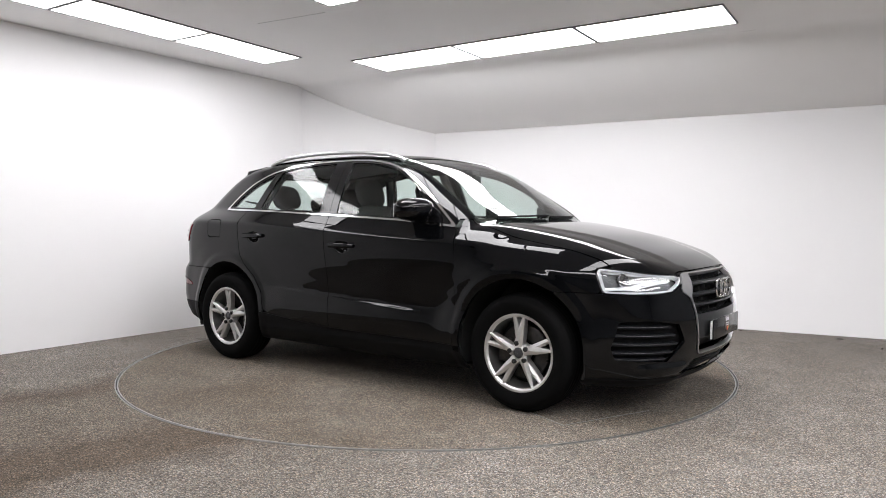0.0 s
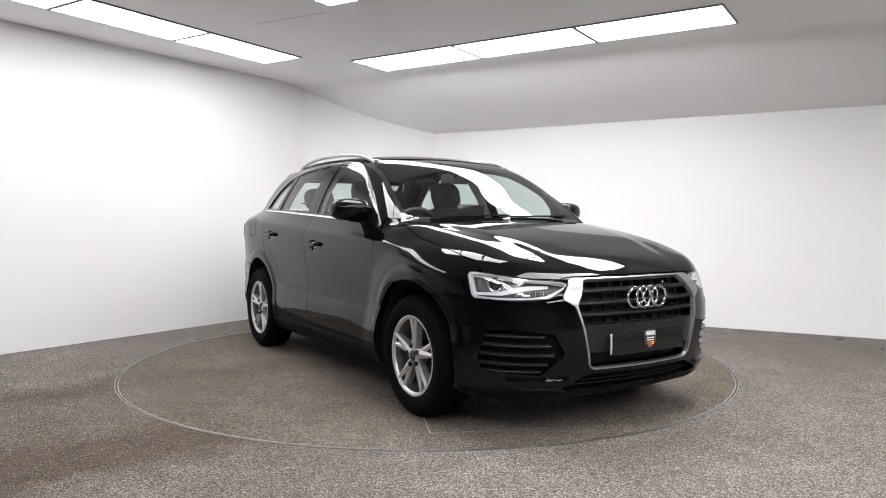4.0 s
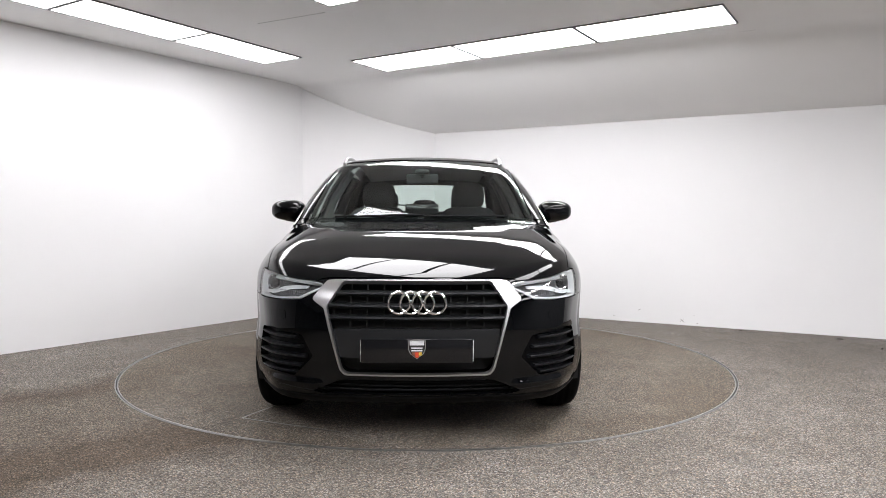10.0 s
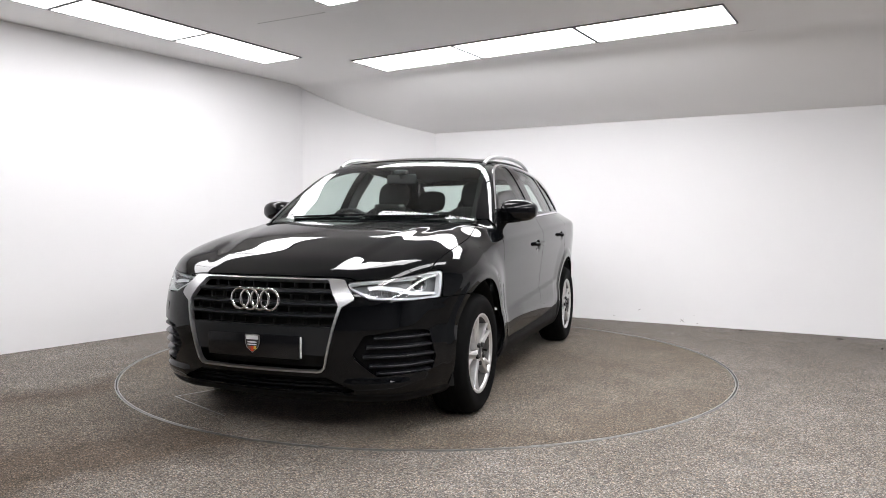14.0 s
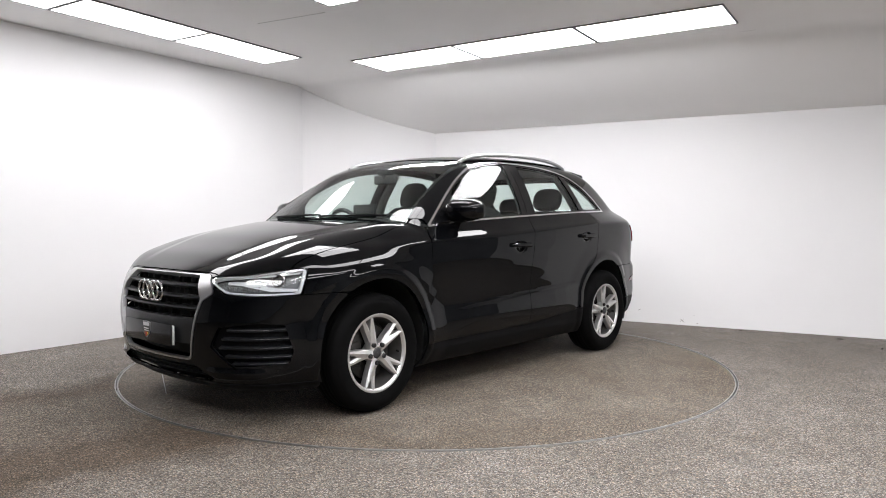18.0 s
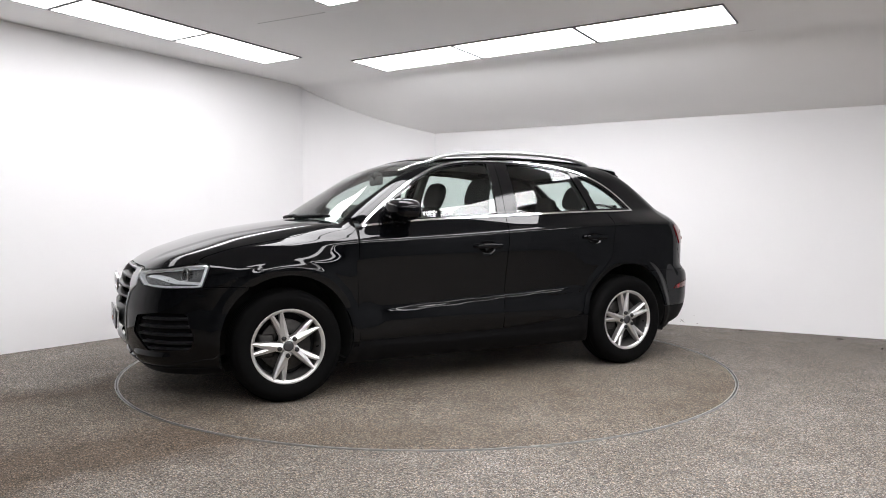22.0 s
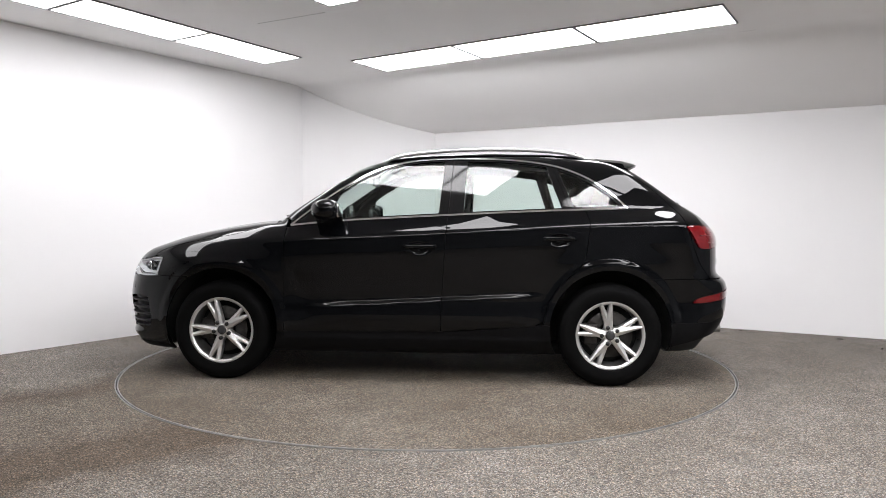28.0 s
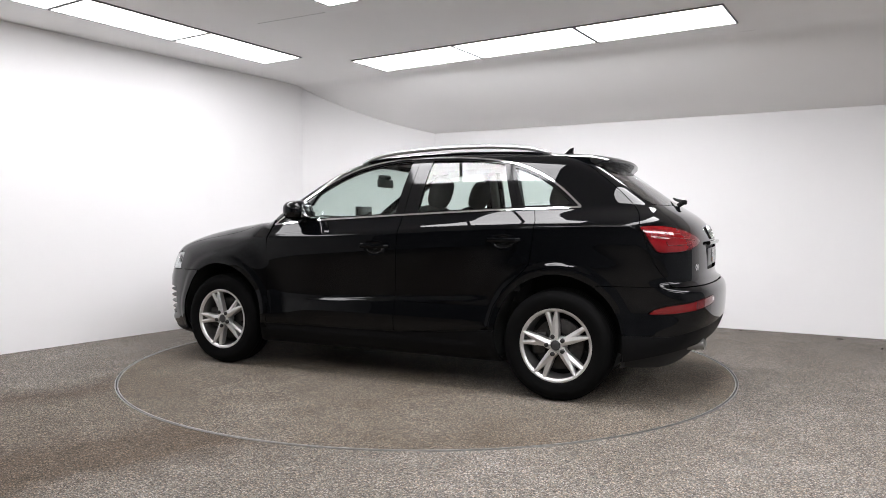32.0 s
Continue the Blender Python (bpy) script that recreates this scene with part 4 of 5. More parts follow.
def headlamp(s):
    """Clear lens over a bright reflector with projector, light guides and turn lamp."""
    lens = panel("headlamp", lambda v: both(head(v), v[:, 1] * s), M_LENS, car, "clear headlamp with bright reflector", out=0.0, lip=0.012)
    panel("lamp_housing", lambda v: both(head(v) + 0.004, v[:, 1] * s), M_LAMPDARK, lens, "grey lamp housing", out=-0.055, lip=0.0)
    def bezel_width(v):
        outer = np.maximum(1 - step01(0.735, 0.775, v[:, 2]), step01(0.50, 0.53, polar(v, 1.2)[:, 0]))
        return 0.0035 + 0.0065 * outer

    panel("lamp_bezel", lambda v: [head(v) - 0.001, bezel_width(v) - head(v), v[:, 1] * s], M_WHITE, lens, "white light guide round the lamp", out=-0.008, lip=0.03)

    def at(a, z, out):
        p = radial(1.2, a, z, out)
        return Vector((p.x, s * p.y, p.z))

    # bright blades crossing the lamp
    for lo, hi in (([(33, 0.748), (38, 0.742), (42, 0.728), (46, 0.714), (54, 0.712)], [(33, 0.760), (38, 0.760), (42, 0.752), (46, 0.732), (54, 0.722)]), ([(31, 0.770), (38, 0.777), (46, 0.787), (54.5, 0.800)], [(31, 0.779), (38, 0.792), (46, 0.806), (54.5, 0.818)])):
        bm = bmesh.new()
        rows = [[bm.verts.new(at(a, z0, -0.022)), bm.verts.new(at(b, z1, -0.034)), bm.verts.new(at(b, z1, -0.045)), bm.verts.new(at(a, z0, -0.045))] for (a, z0), (b, z1) in zip(lo, hi)]
        for r0, r1 in zip(rows, rows[1:]):
            for k in range(4):
                bm.faces.new((r0[k], r0[(k + 1) % 4], r1[(k + 1) % 4], r1[k]))
        bm.faces.new(rows[0])
        bm.faces.new(rows[-1])
        part("light_guide", bm, M_WHITE, lens, "white light guide", smooth=25)
    bm = bmesh.new()
    c = at(48.5, 0.768, -0.05)
    d = Vector((0.9, 0.35 * s, 0)).normalized()
    w = Vector((-d.y, d.x, 0))
    ring = [c + w * (0.036 * math.cos(i * math.tau / 32)) + Vector((0, 0, 0.036 * math.sin(i * math.tau / 32))) for i in range(33)]
    tube(bm, [q + d * 0.02 for q in ring], 0.005, 8, cap=False, up=d)
    part("projector_ring", bm, M_CHROME, lens, "chrome projector ring")
    bm = bmesh.new()
    bmesh.ops.create_uvsphere(bm, u_segments=24, v_segments=16, radius=0.033, matrix=Matrix.Translation(c + d * 0.004))
    part("projector", bm, M_GLOSSBLACK, lens, "glass projector lens")
    bm = bmesh.new()
    for k in range(14):
        a = 33.0 + 0.75 * k
        q = at(a, 0.722, -0.034)
        box(bm, (q.x - 0.010, q.y - 0.0032, 0.708), (q.x + 0.006, q.y + 0.0032, 0.738), None, 0.0015, 1)
    part("turn_lamp", bm, M_RIB, lens, "ribbed turn lamp")
    return lens


def tail_lamp(s):
    lens = panel("tail_lamp", lambda v: both(tail(v), v[:, 1] * s), M_RED, car, "red wrap-round tail lamp", out=0.006, lip=0.02)

    def at(a, z, out):
        p = radial(-1.2, a, z, out)
        return Vector((p.x, s * p.y, p.z))

    for line, r in (([(34, 0.972), (40, 0.982), (46, 0.988), (51, 0.992)], 0.006), ([(37, 1.000), (43, 1.010), (48, 1.014), (48.5, 0.995)], 0.005), ([(37, 0.950), (43, 0.945), (47.5, 0.943), (48, 0.965)], 0.005)):
        bm = bmesh.new()
        tube(bm, [at(a, z, 0.005) for a, z in line], r, 6, 0.7)
        part("light_bar", bm, M_DEEPRED, lens, "darker red light bar")


def arch_liner(x, s):
    bm = bmesh.new()
    rings = []
    for k in range(33):
        a = radians(-20 + 220 * k / 32)
        c, q = math.cos(a), math.sin(a)
        rings.append([bm.verts.new((x + r * c, s * y, 0.366 + r * q)) for r, y in ((0.402, 0.862), (0.415, 0.80), (0.415, 0.52), (0.10, 0.52))])
    for r0, r1 in zip(rings, rings[1:]):
        for k in range(3):
            bm.faces.new((r0[k], r0[k + 1], r1[k + 1], r1[k]))
    part("arch_liner", bm, M_INNER, car, "dark wheel arch liner")


for s in (1, -1):
    door = panel("front_door", lambda v: both(xz(v, FRONT_DOOR), v[:, 1] * s, arch_out(v)) - GAP, M_PAINT, car)
    panel("door_glass", lambda v: both(xz(v, DLO) - 0.014, v[:, 1] * s, ahead(v, *B_FRONT), -ahead(v, *SAIL)), M_GLASS, door, "front door glass", out=-0.006, lip=0.003)
    panel("window_frame", lambda v: seq(xz(v, DLO) - 0.004, v[:, 1] * s, ahead(v, *B_MID), np.maximum(0.015 - xz(v, DLO), np.maximum(0.001 - ahead(v, *B_FRONT), ahead(v, *SAIL) + 0.001))), M_PILLAR, door, "gloss black window frame", out=-0.001, lip=0.025)
    door_handle(door, -0.053, 0.913, s)
    rdoor = panel("rear_door", lambda v: both(xz(v, REAR_DOOR), v[:, 1] * s, arch_out(v)) - GAP, M_PAINT, car)
    panel("door_glass", lambda v: both(xz(v, DLO) - 0.014, v[:, 1] * s, -ahead(v, *B_REAR), ahead(v, *C_FRONT)), M_GLASS, rdoor, "rear door glass", out=-0.006, lip=0.003)
    panel("window_frame", lambda v: seq(xz(v, DLO) - 0.004, v[:, 1] * s, -ahead(v, *B_MID) - 0.003, ahead(v, *C_MID), np.maximum(0.015 - xz(v, DLO), np.maximum(0.001 + ahead(v, *B_REAR), 0.001 - ahead(v, *C_FRONT)))), M_PILLAR, rdoor, "gloss black window frame", out=-0.001, lip=0.025)
    door_handle(rdoor, -0.970, 0.966, s)
    panel("quarter_glass", lambda v: both(xz(v, DLO) - 0.020, v[:, 1] * s, -ahead(v, *C_REAR)), M_GLASS, car, "rear quarter glass", out=-0.006, lip=0.003)
    panel("quarter_frame", lambda v: seq(xz(v, DLO) - 0.004, v[:, 1] * s, -ahead(v, *C_MID) - 0.002, np.maximum(0.021 - xz(v, DLO), 0.001 + ahead(v, *C_REAR))), M_PILLAR, car, "gloss black quarter window frame", out=-0.001, lip=0.025)
    panel("window_chrome", lambda v: [0.005 - xz(v, DLO), xz(v, DLO) + 0.0065, v[:, 1] * s], M_CHROME, car, "bright chrome window surround", out=0.005, lip=0.006)
    panel("front_wing", lambda v: both(on_wing(v), v[:, 1] * s, v[:, 2] - 0.30, -head(v) - 0.003, arch_out(v)) - GAP, M_PAINT, car)
    panel("sill", lambda v: both(v[:, 1] * s - 0.3, SILL(v[:, 0]) - v[:, 2], v[:, 2] - 0.192, arch_out(v), 0.98 - np.abs(v[:, 0])), M_PLASTIC, car, "black plastic sill")
    mirror(s)
    headlamp(s)
    tail_lamp(s)
    for x in (AXLE, -AXLE):
        arch_liner(x, s)


def shell(v):
    """Roof, pillars and rear quarters in one pressing."""
    x, y, z = v[:, 0], np.abs(v[:, 1]), v[:, 2]
    bump = both(0.703 - z, -1.30 - x)
    low = np.where(x > 0.84, z - 1.092, np.where(x > -0.86, z - belt_line(np.clip(x, -1.4, 0.82)), z - 0.40))
    return both(-xz(v, DLO), -xz(v, FRONT_DOOR), -xz(v, REAR_DOOR), -on_windshield(v, 0.004), -on_tailgate(v), -bump, -both(xz(v, FLAP), -v[:, 1]), arch_out(v), low, -on_hood(v))


body_shell = panel("body_shell", lambda v: shell(v) - GAP, M_PAINT, car)
panel("fuel_flap", lambda v: both(xz(v, FLAP), -v[:, 1]) - GAP, M_PAINT, car)
panel("cowl", lambda v: [1.06 - 0.20 * v[:, 1] ** 2 - v[:, 0], 0.66 - np.abs(v[:, 1]), -on_windshield(v, 0.003), 1.10 - v[:, 2], v[:, 0] - 0.9 + 0.05 * np.abs(v[:, 1]), v[:, 2] - 1.0], M_PLASTIC, car, "black plastic wiper cowl", out=-0.004)
panel("inner_body", lambda v: both(-on_windshield(v, 0.0), 1.05 - v[:, 2], arch_out(v, 0.410), -front_yz(v, GRILLE_IN) - 0.02, -vent(v) - 0.01, -head(v) - 0.01, -front_yz(v, LOWER_INTAKE) - 0.01, -plate_recess(v)), M_INNER, car, "dark inner structure", out=-0.03, lip=0.0)
panel("headlining", lambda v: both(v[:, 2] - 1.46, 0.20 - v[:, 0], v[:, 0] + 1.38, 0.53 - np.abs(v[:, 1])), M_LINER, car, "grey cloth headlining", out=-0.035, lip=0.0)

for s in (1, -1):
    panel("washer_cover", lambda v: [both(0.030 - np.abs(v[:, 1] * s - 0.672), 0.021 - np.abs(v[:, 2] - 0.622), v[:, 0] - 1.5)], M_PAINT, bumper, "headlamp washer cover", out=0.0015, lip=0.002)
    for x, z, w in ((-1.13, 1.196, 0.030), (-1.205, 1.198, 0.022)):
        bm = bmesh.new()
        a, b = side_point(x - w, z, s, -0.004), side_point(x + w, z, s, -0.004)
        tube(bm, [a, b], 0.005, 6, 0.4)
        part("glass_mark", bm, M_WHITE, car, "pale etched mark on the glass")

# vents in the bumper corners
for s in (1, -1):
    vent_top = panel("bumper_vent", lambda v: both(vent(v) + 0.006, v[:, 1] * s), M_PLASTIC, bumper, "black bumper vent", out=-0.035, lip=0.0)
    for z, y0, y1 in ((0.520, 0.575, 0.79), (0.474, 0.540, 0.80), (0.428, 0.520, 0.805), (0.382, 0.555, 0.803), (0.346, 0.60, 0.795)):
        bm = bmesh.new()
        a0, a1 = math.degrees(math.atan2(y0, 0.85)), math.degrees(math.atan2(y1, 0.63))
        pts = [radial(1.2, a0 + (a1 - a0) * k / 14, z, -0.010) for k in range(15)]
        pts = [Vector((q.x, s * q.y, q.z)) for q in pts]
        prof = [(0.010, 0.0), (0.009, 0.003), (-0.03, 0.007), (-0.03, -0.014), (0.0, -0.010)]
        rows = []
        for q in pts:
            d = Vector((q.x - 1.2, q.y, 0)).normalized()
            rows.append([bm.verts.new(q + d * dx + Vector((0, 0, dz))) for dx, dz in prof])
        for r0, r1 in zip(rows, rows[1:]):
            for k in range(5):
                bm.faces.new((r0[k], r0[(k + 1) % 5], r1[(k + 1) % 5], r1[k]))
        bm.faces.new(rows[0])
        bm.faces.new(rows[-1])
        part("vent_bar", bm, M_PLINTH, bumper, "satin black vent bar", smooth=25)

# roof rails and aerial
for s in (1, -1):
    rail = new("roof_rail")
    rail.parent = car
    tagged(rail, "satin aluminium roof rail")
    bm = bmesh.new()
    line = [(0.235, 0.0), (0.19, 0.012), (0.09, 0.030), (-0.05, 0.040), (-0.25, 0.045), (-0.55, 0.046), (-0.80, 0.042), (-1.00, 0.032), (-1.12, 0.014), (-1.16, 0.0)]
    pts = []
    for x, h in dense(line, False, 6):
        y = 0.578 - 0.02 * max(0.0, x) - 0.05 * max(0.0, -0.6 - x)
        q = top_point(x, y)
        pts.append((x, s * y, q.z + h))
    tube(bm, pts, 0.0135, 10, 1.0)
    part("rail_bar", bm, M_SATIN, rail)
    bm = bmesh.new()
    foot = []
    for x in np.linspace(0.22, -1.15, 24):
        y = 0.573 - 0.05 * max(0.0, -0.6 - float(x))
        foot.append((float(x), s * y, top_point(float(x), y).z + 0.003))
    tube(bm, foot, 0.011, 6, 0.6)
    part("rail_foot", bm, M_GLOSSBLACK, rail, "black rail foot strip")
q = top_point(-1.10, 0)
bm = bmesh.new()
prof = [(0.055, 0.0), (0.0, 0.018), (-0.035, 0.052), (-0.062, 0.060), (-0.055, 0.03), (-0.060, 0.0)]
rows = [[bm.verts.new((q.x + a, y * (1 - b / 0.075), q.z - 0.004 + b)) for a, b in prof] for y in (-0.018, 0.018)]
bm.faces.new(rows[0])
bm.faces.new(rows[1][::-1])
for k in range(6):
    bm.faces.new((rows[0][k], rows[0][(k + 1) % 6], rows[1][(k + 1) % 6], rows[1][k]))
part("roof_aerial", bm, M_PAINT, car, "black shark-fin aerial")

# twin exhaust
for y in (0.40, 0.50):
    bm = bmesh.new()
    tube(bm, [(-1.85, y, 0.325), (-2.06, y, 0.345), (-2.105, y, 0.348)], 0.034, 20, cap=False)
    tube(bm, [(-2.105, y, 0.348), (-1.95, y, 0.33)], 0.030, 20, cap=False)
    part("exhaust_pipe", bm, M_TRIM, car, "polished exhaust tailpipe")

# floor pan between the wheels, added low to block light under the car
bm = bmesh.new()
box(bm, (-1.58, -0.58, 0.150), (1.72, 0.58, 0.21), None, 0.02)
box(bm, (-0.86, -0.70, 0.165), (0.86, 0.70, 0.21), None, 0.02)
part("underbody", bm, M_INNER, car, "dark underbody pan, added low to deepen the shadow")

# windshield wipers, lying under the glass edge
for y0, y1 in ((-0.55, 0.02), (0.02, 0.56)):
    bm = bmesh.new()
    pts = []
    for k in range(13):
        y = y0 + (y1 - y0) * k / 12
        x = 1.055 - 0.24 * y * y - 0.03 - 0.012 * k / 12
        pts.append(top_point(x, y, 0.004))
    tube(bm, pts, [0.0065] * 12 + [0.004], 6)
    part("wiper", bm, M_PLASTIC, car, "black windshield wiper")


# ---- litter and scuffs ----
M_SCUFF = material("dark_scuff", (0.40, 0.38, 0.37), 0.8)
SCUFFS = ((2.981, 0.045, 0.034, 0.008, 42), (2.975, 0.050, 0.022, 0.006, -35), (3.129, 0.026, 0.009, 0.009, 0), (3.099, 0.112, 0.007, 0.008, 10), (2.26, 0.05, 0.012, 0.006, 10), (2.535, 0.135, 0.016, 0.008, -20))
for x, y, a, k in ((3.10, 1.45, 20, 1.0), (3.78, 0.92, -10, 1.2), (3.86, 0.42, 40, 1.0)):
    bm = bmesh.new()
    pts = [(-0.028, 0.002), (-0.008, 0.010), (0.012, 0.007), (0.030, -0.003), (0.010, -0.008), (-0.012, -0.006)]
    lo = [bm.verts.new((u * k, w * k, 0.001)) for u, w in pts]
    hi = [bm.verts.new((u * k * 0.8, w * k * 0.8, 0.006 + 0.004 * (i % 2))) for i, (u, w) in enumerate(pts)]
    bm.faces.new(lo[::-1])
    bm.faces.new(hi)
    for i in range(6):
        bm.faces.new((lo[i], lo[(i + 1) % 6], hi[(i + 1) % 6], hi[i]))
    ob = part("dry_leaf", bm, M_LEAF, None, smooth=0)
    ob.matrix_world = pose(x, y, 0.0, 0, 0, a)
    tagged(ob, "small dry dark brown leaf scrap on the floor", "leaf", "leaf scraps on the floor")

for d, z, w, h, a in SCUFFS:
    q = CORNER_B + RIGHT_DIR * d + RIGHT_IN * 0.0015
    bm = bmesh.new()
    tube(bm, [(-w, 0, -h * 0.4), (-w * 0.3, 0, h * 0.2), (w * 0.4, 0, -h * 0.1), (w, 0, h * 0.5)], [h * 0.2, h * 0.5, h * 0.4, h * 0.15], 6)
    bmesh.ops.scale(bm, vec=(1, 0.1, 1), verts=bm.verts)
    ob = part("wall_scuff", bm, M_SCUFF, None, smooth=0)
    ob.matrix_world = pose(q.x, q.y, z, 0, a, math.degrees(math.atan2(RIGHT_DIR.y, RIGHT_DIR.x)))
    tagged(ob, "small dark scuff on the white wall", "scuff", kind="structure")

# ---- wheels ----
def blade(bm, r0, a0, w0, r1, a1, w1, y0, y1):
    """One tapered spoke with a crease along it and a sloped flank on either side."""
    p0 = Vector((r0 * math.cos(a0), 0, r0 * math.sin(a0)))
    p1 = Vector((r1 * math.cos(a1), 0, r1 * math.sin(a1)))
    d = (p1 - p0).normalized()
    n = Vector((-d.z, 0, d.x))
    rows = []
    for p, w, y in ((p0, w0, y0), (p0.lerp(p1, 0.5), w0 * 0.6 + w1 * 0.4, (y0 + y1) / 2 - 0.002), (p1, w1, y1)):
        rows.append([bm.verts.new(p + n * (k * w / 2) + Vector((0, yy, 0))) for k, yy in ((1.12, y - 0.045), (1.0, y - 0.009), (0.86, y - 0.006), (0.12, y), (-0.95, y - 0.008), (-1.12, y - 0.045))])
    for a, b in zip(rows, rows[1:]):
        for k in range(6):
            bm.faces.new((a[k], a[(k + 1) % 6], b[(k + 1) % 6], b[k]))
    bm.faces.new(rows[0])
    bm.faces.new(rows[-1])


M_BRAKE = material("brake_steel", (0.045, 0.042, 0.04), 0.5, 0.7, noise_scale=30, vary=0.3)
M_CAP = material("grey_hub_cap", (0.05, 0.05, 0.053), 0.35, 0.3)
# the rim's silver made darker, standing in for shade behind the spokes
M_BARREL = material("shaded_alloy", (0.13, 0.127, 0.124), 0.45, 0.6, noise_scale=20, vary=0.15)
M_BOLT = material("dark_wheel_bolt", (0.02, 0.02, 0.021), 0.4, 0.4)


def wheel(x, s, phase):
    top = new("wheel")
    top.parent = car
    top.location = (x, s * 0.785, WHEEL_Z)
    top.rotation_euler = (0, 0, 0 if s > 0 else math.pi)
    bm = bmesh.new()
    lathe(bm, [(0.208, 0.085), (0.218, 0.097), (0.227, 0.1045), (0.240, 0.108), (0.262, 0.1145), (0.285, 0.116), (0.302, 0.1125), (0.304, 0.1105), (0.314, 0.105), (0.326, 0.092), (0.328, 0.088), (0.334, 0.07), (0.336, 0.04), (0.3365, 0.0), (0.336, -0.05), (0.330, -0.09), (0.29, -0.115), (0.23, -0.10)], 80)
    tyre = part("tyre", bm, M_RUBBER, top, "black rubber tyre", smooth=55)
    for y in (0.052, 0.018, -0.018, -0.052):
        bm = bmesh.new()
        lathe(bm, [(0.3372, y - 0.012), (0.3385, y - 0.010), (0.3385, y + 0.010), (0.3372, y + 0.012)], 80)
        part("tread_rib", bm, M_RUBBER, tyre)
    bm = bmesh.new()
    lathe(bm, [(0.226, 0.090), (0.2345, 0.098), (0.2335, 0.104), (0.226, 0.105), (0.217, 0.100), (0.211, 0.090)], 80)
    rim = part("rim", bm, M_ALLOY, top, "silver alloy rim")
    bm = bmesh.new()
    lathe(bm, [(0.211, 0.090), (0.204, 0.05), (0.200, 0.0), (0.200, -0.1), (0.215, -0.105)], 80)
    part("rim_barrel", bm, M_BARREL, rim, "silver rim barrel with its shade in the colour")
    rim.scale = (0.958, 1.0, 0.958)
    for k in range(5):
        b = radians(72 * k + 180 - phase)
        bm = bmesh.new()
        blade(bm, 0.036, b - radians(21), 0.060, 0.2255, b, 0.016, 0.099, 0.1045)
        part("spoke", bm, M_ALLOY, rim, smooth=15)
        bm = bmesh.new()
        blade(bm, 0.070, b - radians(12), 0.040, 0.2255, b - radians(17.0), 0.025, 0.090, 0.1015)
        part("spoke", bm, M_ALLOY, rim, smooth=15)
        c = (0.057 * math.cos(b - radians(19)), 0.004, 0.057 * math.sin(b - radians(19)))
        bm = bmesh.new()
        lathe(bm, [(0.0005, 0.1045), (0.010, 0.1045), (0.0140, 0.1015), (0.0155, 0.08)], 12)
        bmesh.ops.translate(bm, verts=bm.verts, vec=c)
        part("wheel_bolt", bm, M_BOLT, rim, "dark wheel bolt")
    bm = bmesh.new()
    lathe(bm, [(0.034, 0.096), (0.038, 0.0955), (0.046, 0.088), (0.052, 0.070), (0.060, 0.03), (0.001, 0.03)], 40)
    part("hub", bm, M_ALLOY, rim)
    bm = bmesh.new()
    lathe(bm, [(0.0005, 0.1005), (0.020, 0.100), (0.028, 0.097), (0.032, 0.093)], 32)
    part("hub_cap", bm, M_CAP, rim, "grey centre cap")
    bm = bmesh.new()
    lathe(bm, [(0.075, 0.028), (0.15, 0.028), (0.155, 0.024), (0.155, 0.0), (0.075, 0.0)], 56)
    part("brake_disc", bm, M_BRAKE, top, "dull steel brake disc")
    bm = bmesh.new()
    box(bm, (0.07, -0.02, -0.07), (0.165, 0.045, 0.07), None, 0.015, 3)
    part("brake_caliper", bm, M_BRAKE, top, "dull brake caliper")
    bm = bmesh.new()
    a = radians(205 - phase * 0.2)
    tube(bm, [(0.199 * math.cos(a), 0.062, 0.199 * math.sin(a)), (0.184 * math.cos(a), 0.086, 0.184 * math.sin(a))], [0.006, 0.005], 8)
    part("tyre_valve", bm, M_RUBBER, rim, "small black tyre valve")
    # added dark disc that gives the spoke gaps their shade
    bm = bmesh.new()
    lathe(bm, [(0.0005, -0.03), (0.20, -0.03)], 40)
    part("wheel_shade_disc", bm, M_INNER, top, "dark disc added for the shade behind the spokes")
    return top


for x, s, phase in ((AXLE, 1, 101.0), (-AXLE, 1, 89.0), (AXLE, -1, 80.5), (-AXLE, -1, 81.5)):
    wheel(x, s, phase)

# ---- cabin ----
def seat(x, y, front=True):
    top = new("seat")
    top.parent = car
    tagged(top, "black cloth car seat with headrest")
    bm = bmesh.new()
    box(bm, (x - 0.05, y - 0.25, 0.42), (x + 0.48, y + 0.25, 0.62), None, 0.06, 4)
    part("seat_cushion", bm, M_CLOTH, top)
    tilt = pose(x, y, 0.56, 0, -18, 0)
    bm = bmesh.new()
    rounded(bm, (0.075, 0.25, 0.35), tilt @ pose(-0.01, 0, 0.31), 4.5, 32)
    part("backrest", bm, M_CLOTH, top)
    bm = bmesh.new()
    rounded(bm, (0.055, 0.132, 0.115), tilt @ pose(-0.01, 0, 0.762), 3.0)
    part("headrest", bm, M_CLOTH, top)
    bm = bmesh.new()
    for k in (-0.06, 0.06):
        tube(bm, [tilt @ Vector((-0.01, k, 0.56)), tilt @ Vector((-0.01, k, 0.68))], 0.006, 8)
    part("headrest_post", bm, M_CHROME, top)


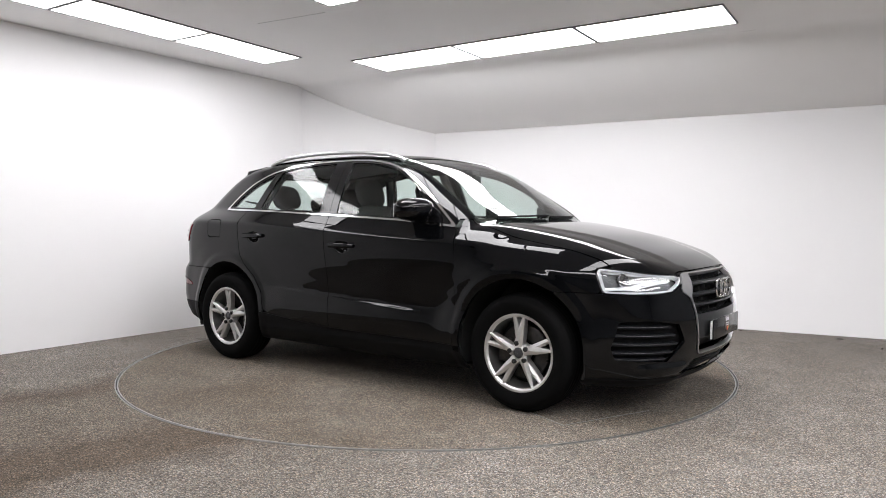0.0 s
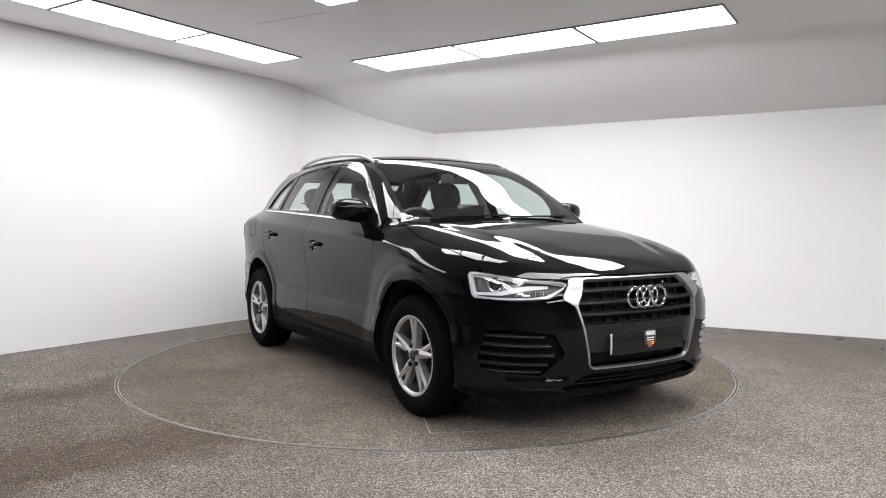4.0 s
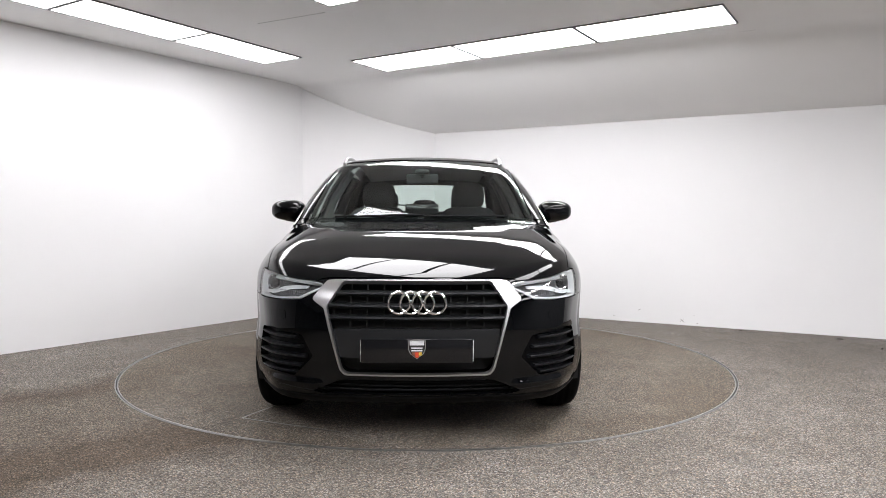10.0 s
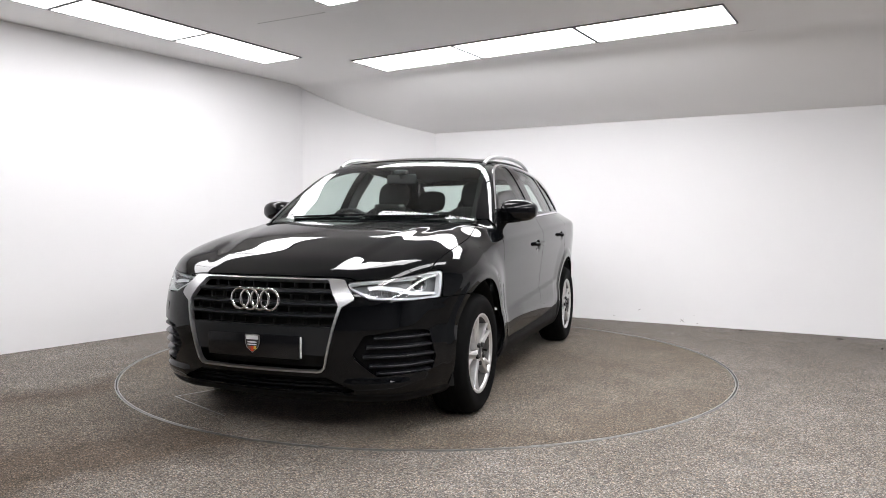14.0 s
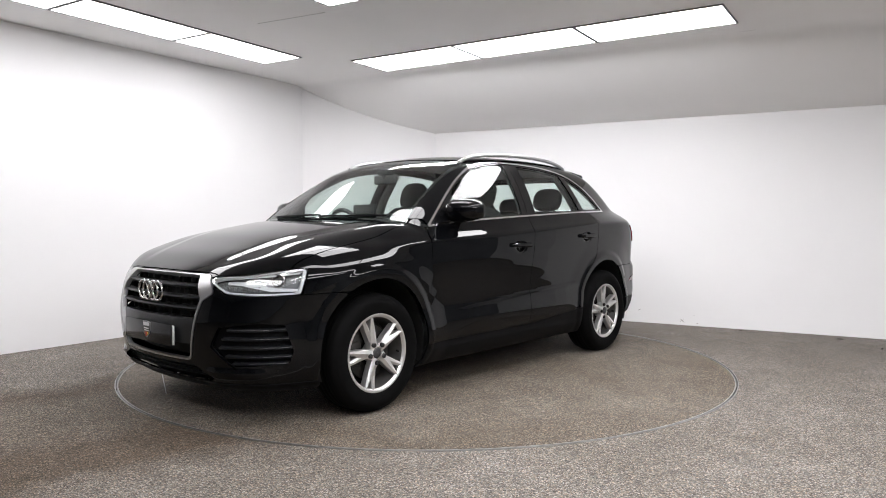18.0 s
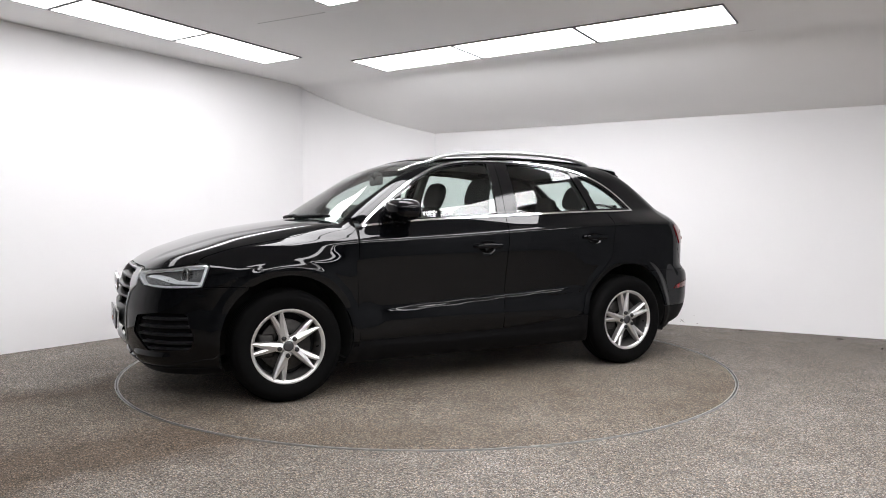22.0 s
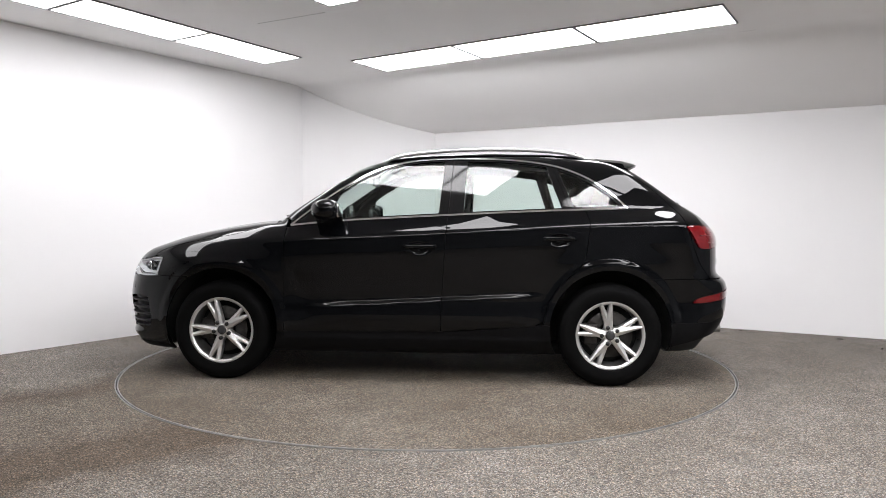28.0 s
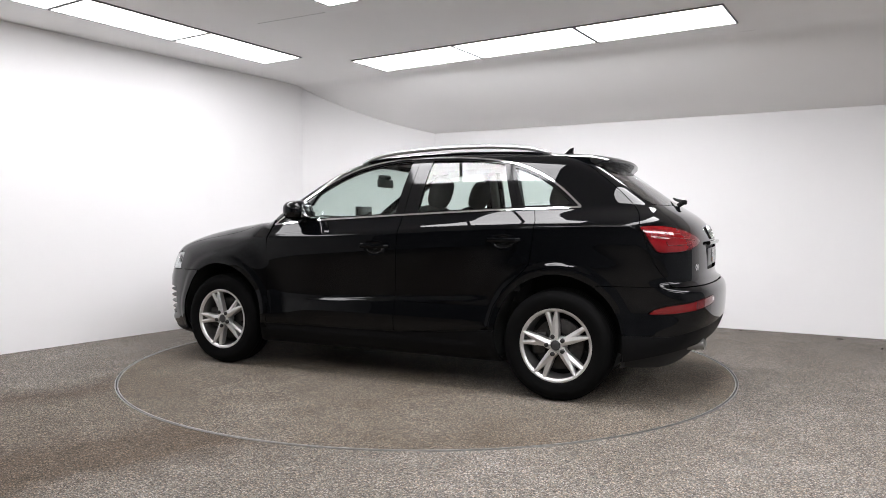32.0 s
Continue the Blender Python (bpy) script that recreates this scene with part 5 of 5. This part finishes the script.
seat(-0.04, 0.36)
seat(-0.04, -0.36)
bench = new("rear_bench")
bench.parent = car
tagged(bench, "black cloth rear bench with three headrests")
bm = bmesh.new()
box(bm, (-0.95, -0.62, 0.42), (-0.42, 0.62, 0.62), None, 0.06, 4)
part("bench_cushion", bm, M_CLOTH, bench)
tilt = pose(-0.92, 0, 0.56, 0, -20, 0)
for y0, y1 in ((-0.64, -0.12), (-0.12, 0.12), (0.12, 0.64)):
    bm = bmesh.new()
    box(bm, (-0.1, y0 + 0.003, 0.0), (0.06, y1 - 0.003, 0.63), tilt, 0.045, 4)
    part("bench_backrest", bm, M_CLOTH, bench)
    y, low = (y0 + y1) / 2, 0.62 if abs(y0 + y1) < 0.1 else 0.65
    bm = bmesh.new()
    w = 0.10 if abs(y) < 0.05 else 0.125
    hh = 0.07 if abs(y) < 0.05 else 0.10
    rounded(bm, (0.05, w + 0.01, hh), tilt @ pose(-0.01, y, low + hh), 3.0)
    part("headrest", bm, M_CLOTH, bench)

dash = new("dashboard")
dash.parent = car
tagged(dash, "black soft-touch dashboard")
bm = bmesh.new()
rows = []
for k in range(17):
    y = -0.74 + 1.48 * k / 16
    e = 0.16 * (y / 0.74) ** 2
    hump = 0.05 * math.exp(-(((y + 0.37) / 0.17) ** 2))
    rows.append([bm.verts.new(p) for p in ((0.99 - e, y, 1.03), (0.85 - e, y, 1.055), (0.68, y, 1.06 + hump), (0.58, y, 1.04 + hump), (0.55, y, 0.98), (0.60, y, 0.80), (0.65, y, 0.55), (0.99 - e, y, 0.55))])
for r0, r1 in zip(rows, rows[1:]):
    for k in range(8):
        bm.faces.new((r0[k], r0[(k + 1) % 8], r1[(k + 1) % 8], r1[k]))
part("dash_top", bm, M_DASH, dash, smooth=50)
bm = bmesh.new()
box(bm, (0.585, -0.115, 1.075), (0.605, 0.115, 1.195), pose(0, 0, 0), 0.008)
part("screen", bm, M_GLOSSBLACK, dash, "folding centre screen")
steer = new("steering_wheel")
steer.parent = car
tagged(steer, "black leather steering wheel")
tilt = pose(0.42, -0.37, 0.99, 0, -66, 0)
bm = bmesh.new()
tube(bm, [tilt @ Vector((0.185 * math.cos(a), 0.185 * math.sin(a), 0)) for a in [i * math.tau / 40 for i in range(41)]], 0.016, 10, cap=False, up=tilt.to_3x3() @ Vector((0, 0, 1)))
part("wheel_rim", bm, M_DASH, steer)
bm = bmesh.new()
box(bm, (-0.07, -0.08, -0.03), (0.07, 0.08, 0.02), tilt, 0.02, 3)
for a in (90, -90, 180):
    d = Vector((math.cos(radians(a)), math.sin(radians(a)), 0))
    tube(bm, [tilt @ (d * 0.05), tilt @ (d * 0.18)], 0.018, 8, 0.5)
part("wheel_boss", bm, M_DASH, steer)
bm = bmesh.new()
tube(bm, [tilt @ Vector((0, 0, -0.02)), Vector((0.70, -0.37, 0.92))], 0.045, 12)
part("column", bm, M_DASH, steer)
rv = new("rear_view_mirror")
rv.parent = car
tagged(rv, "black interior rear-view mirror")
bm = bmesh.new()
box(bm, (0.375, -0.115, 1.345), (0.402, 0.115, 1.415), None, 0.014, 3)
part("mirror_case", bm, M_DASH, rv)
bm = bmesh.new()
tube(bm, [(0.395, 0, 1.39), (0.425, 0, 1.425)], 0.012, 8)
box(bm, (0.36, -0.05, 1.412), (0.430, 0.05, 1.445), None, 0.012, 3)
part("mirror_mount", bm, M_DASH, rv)
for s in (1, -1):
    for x0, x1 in ((0.80, -0.16), (-0.24, -1.05)):
        bm = bmesh.new()
        rows = []
        for k in range(9):
            x = x0 + (x1 - x0) * k / 8
            z = float(belt_line(x)) - 0.008
            y = side_point(x, z, 1).y - 0.03
            rows.append([bm.verts.new((x, s * yy, zz)) for yy, zz in ((y, z), (y - 0.05, z - 0.01), (y - 0.06, z - 0.05), (y - 0.02, z - 0.3), (y + 0.02, z - 0.5))])
        for r0, r1 in zip(rows, rows[1:]):
            for k in range(4):
                bm.faces.new((r0[k], r0[k + 1], r1[k + 1], r1[k]))
        part("door_card", bm, M_DASH, car, "black inner door trim")
    bm = bmesh.new()
    tube(bm, [side_point(-0.27, 1.06, s, -0.07), side_point(-0.285, 1.28, s, -0.055), side_point(-0.30, 1.47, s, -0.06)], 0.035, 8)
    part("pillar_trim", bm, M_LINER, car, "grey pillar trim")
    bm = bmesh.new()
    tube(bm, [side_point(-1.045, 1.12, s, -0.06), side_point(-0.985, 1.30, s, -0.05), side_point(-0.93, 1.45, s, -0.05)], 0.035, 8)
    part("pillar_trim", bm, M_DASH, car, "dark pillar trim")
bm = bmesh.new()
box(bm, (-1.75, -0.6, 1.02), (-1.12, 0.6, 1.05), None, 0.01)
part("parcel_shelf", bm, M_DASH, car, "dark parcel shelf")


def motions():
    rows = []
    for i in range(33):
        t = float(i)
        rows.append((t, pose(0, 0, 0, 0, 0, -37.188 - 5.2991 * t)))
    walk(turntable, rows)
    walk(car, [(t, m @ pose(0.036, -0.0507, 0.002)) for t, m in rows])


motions()
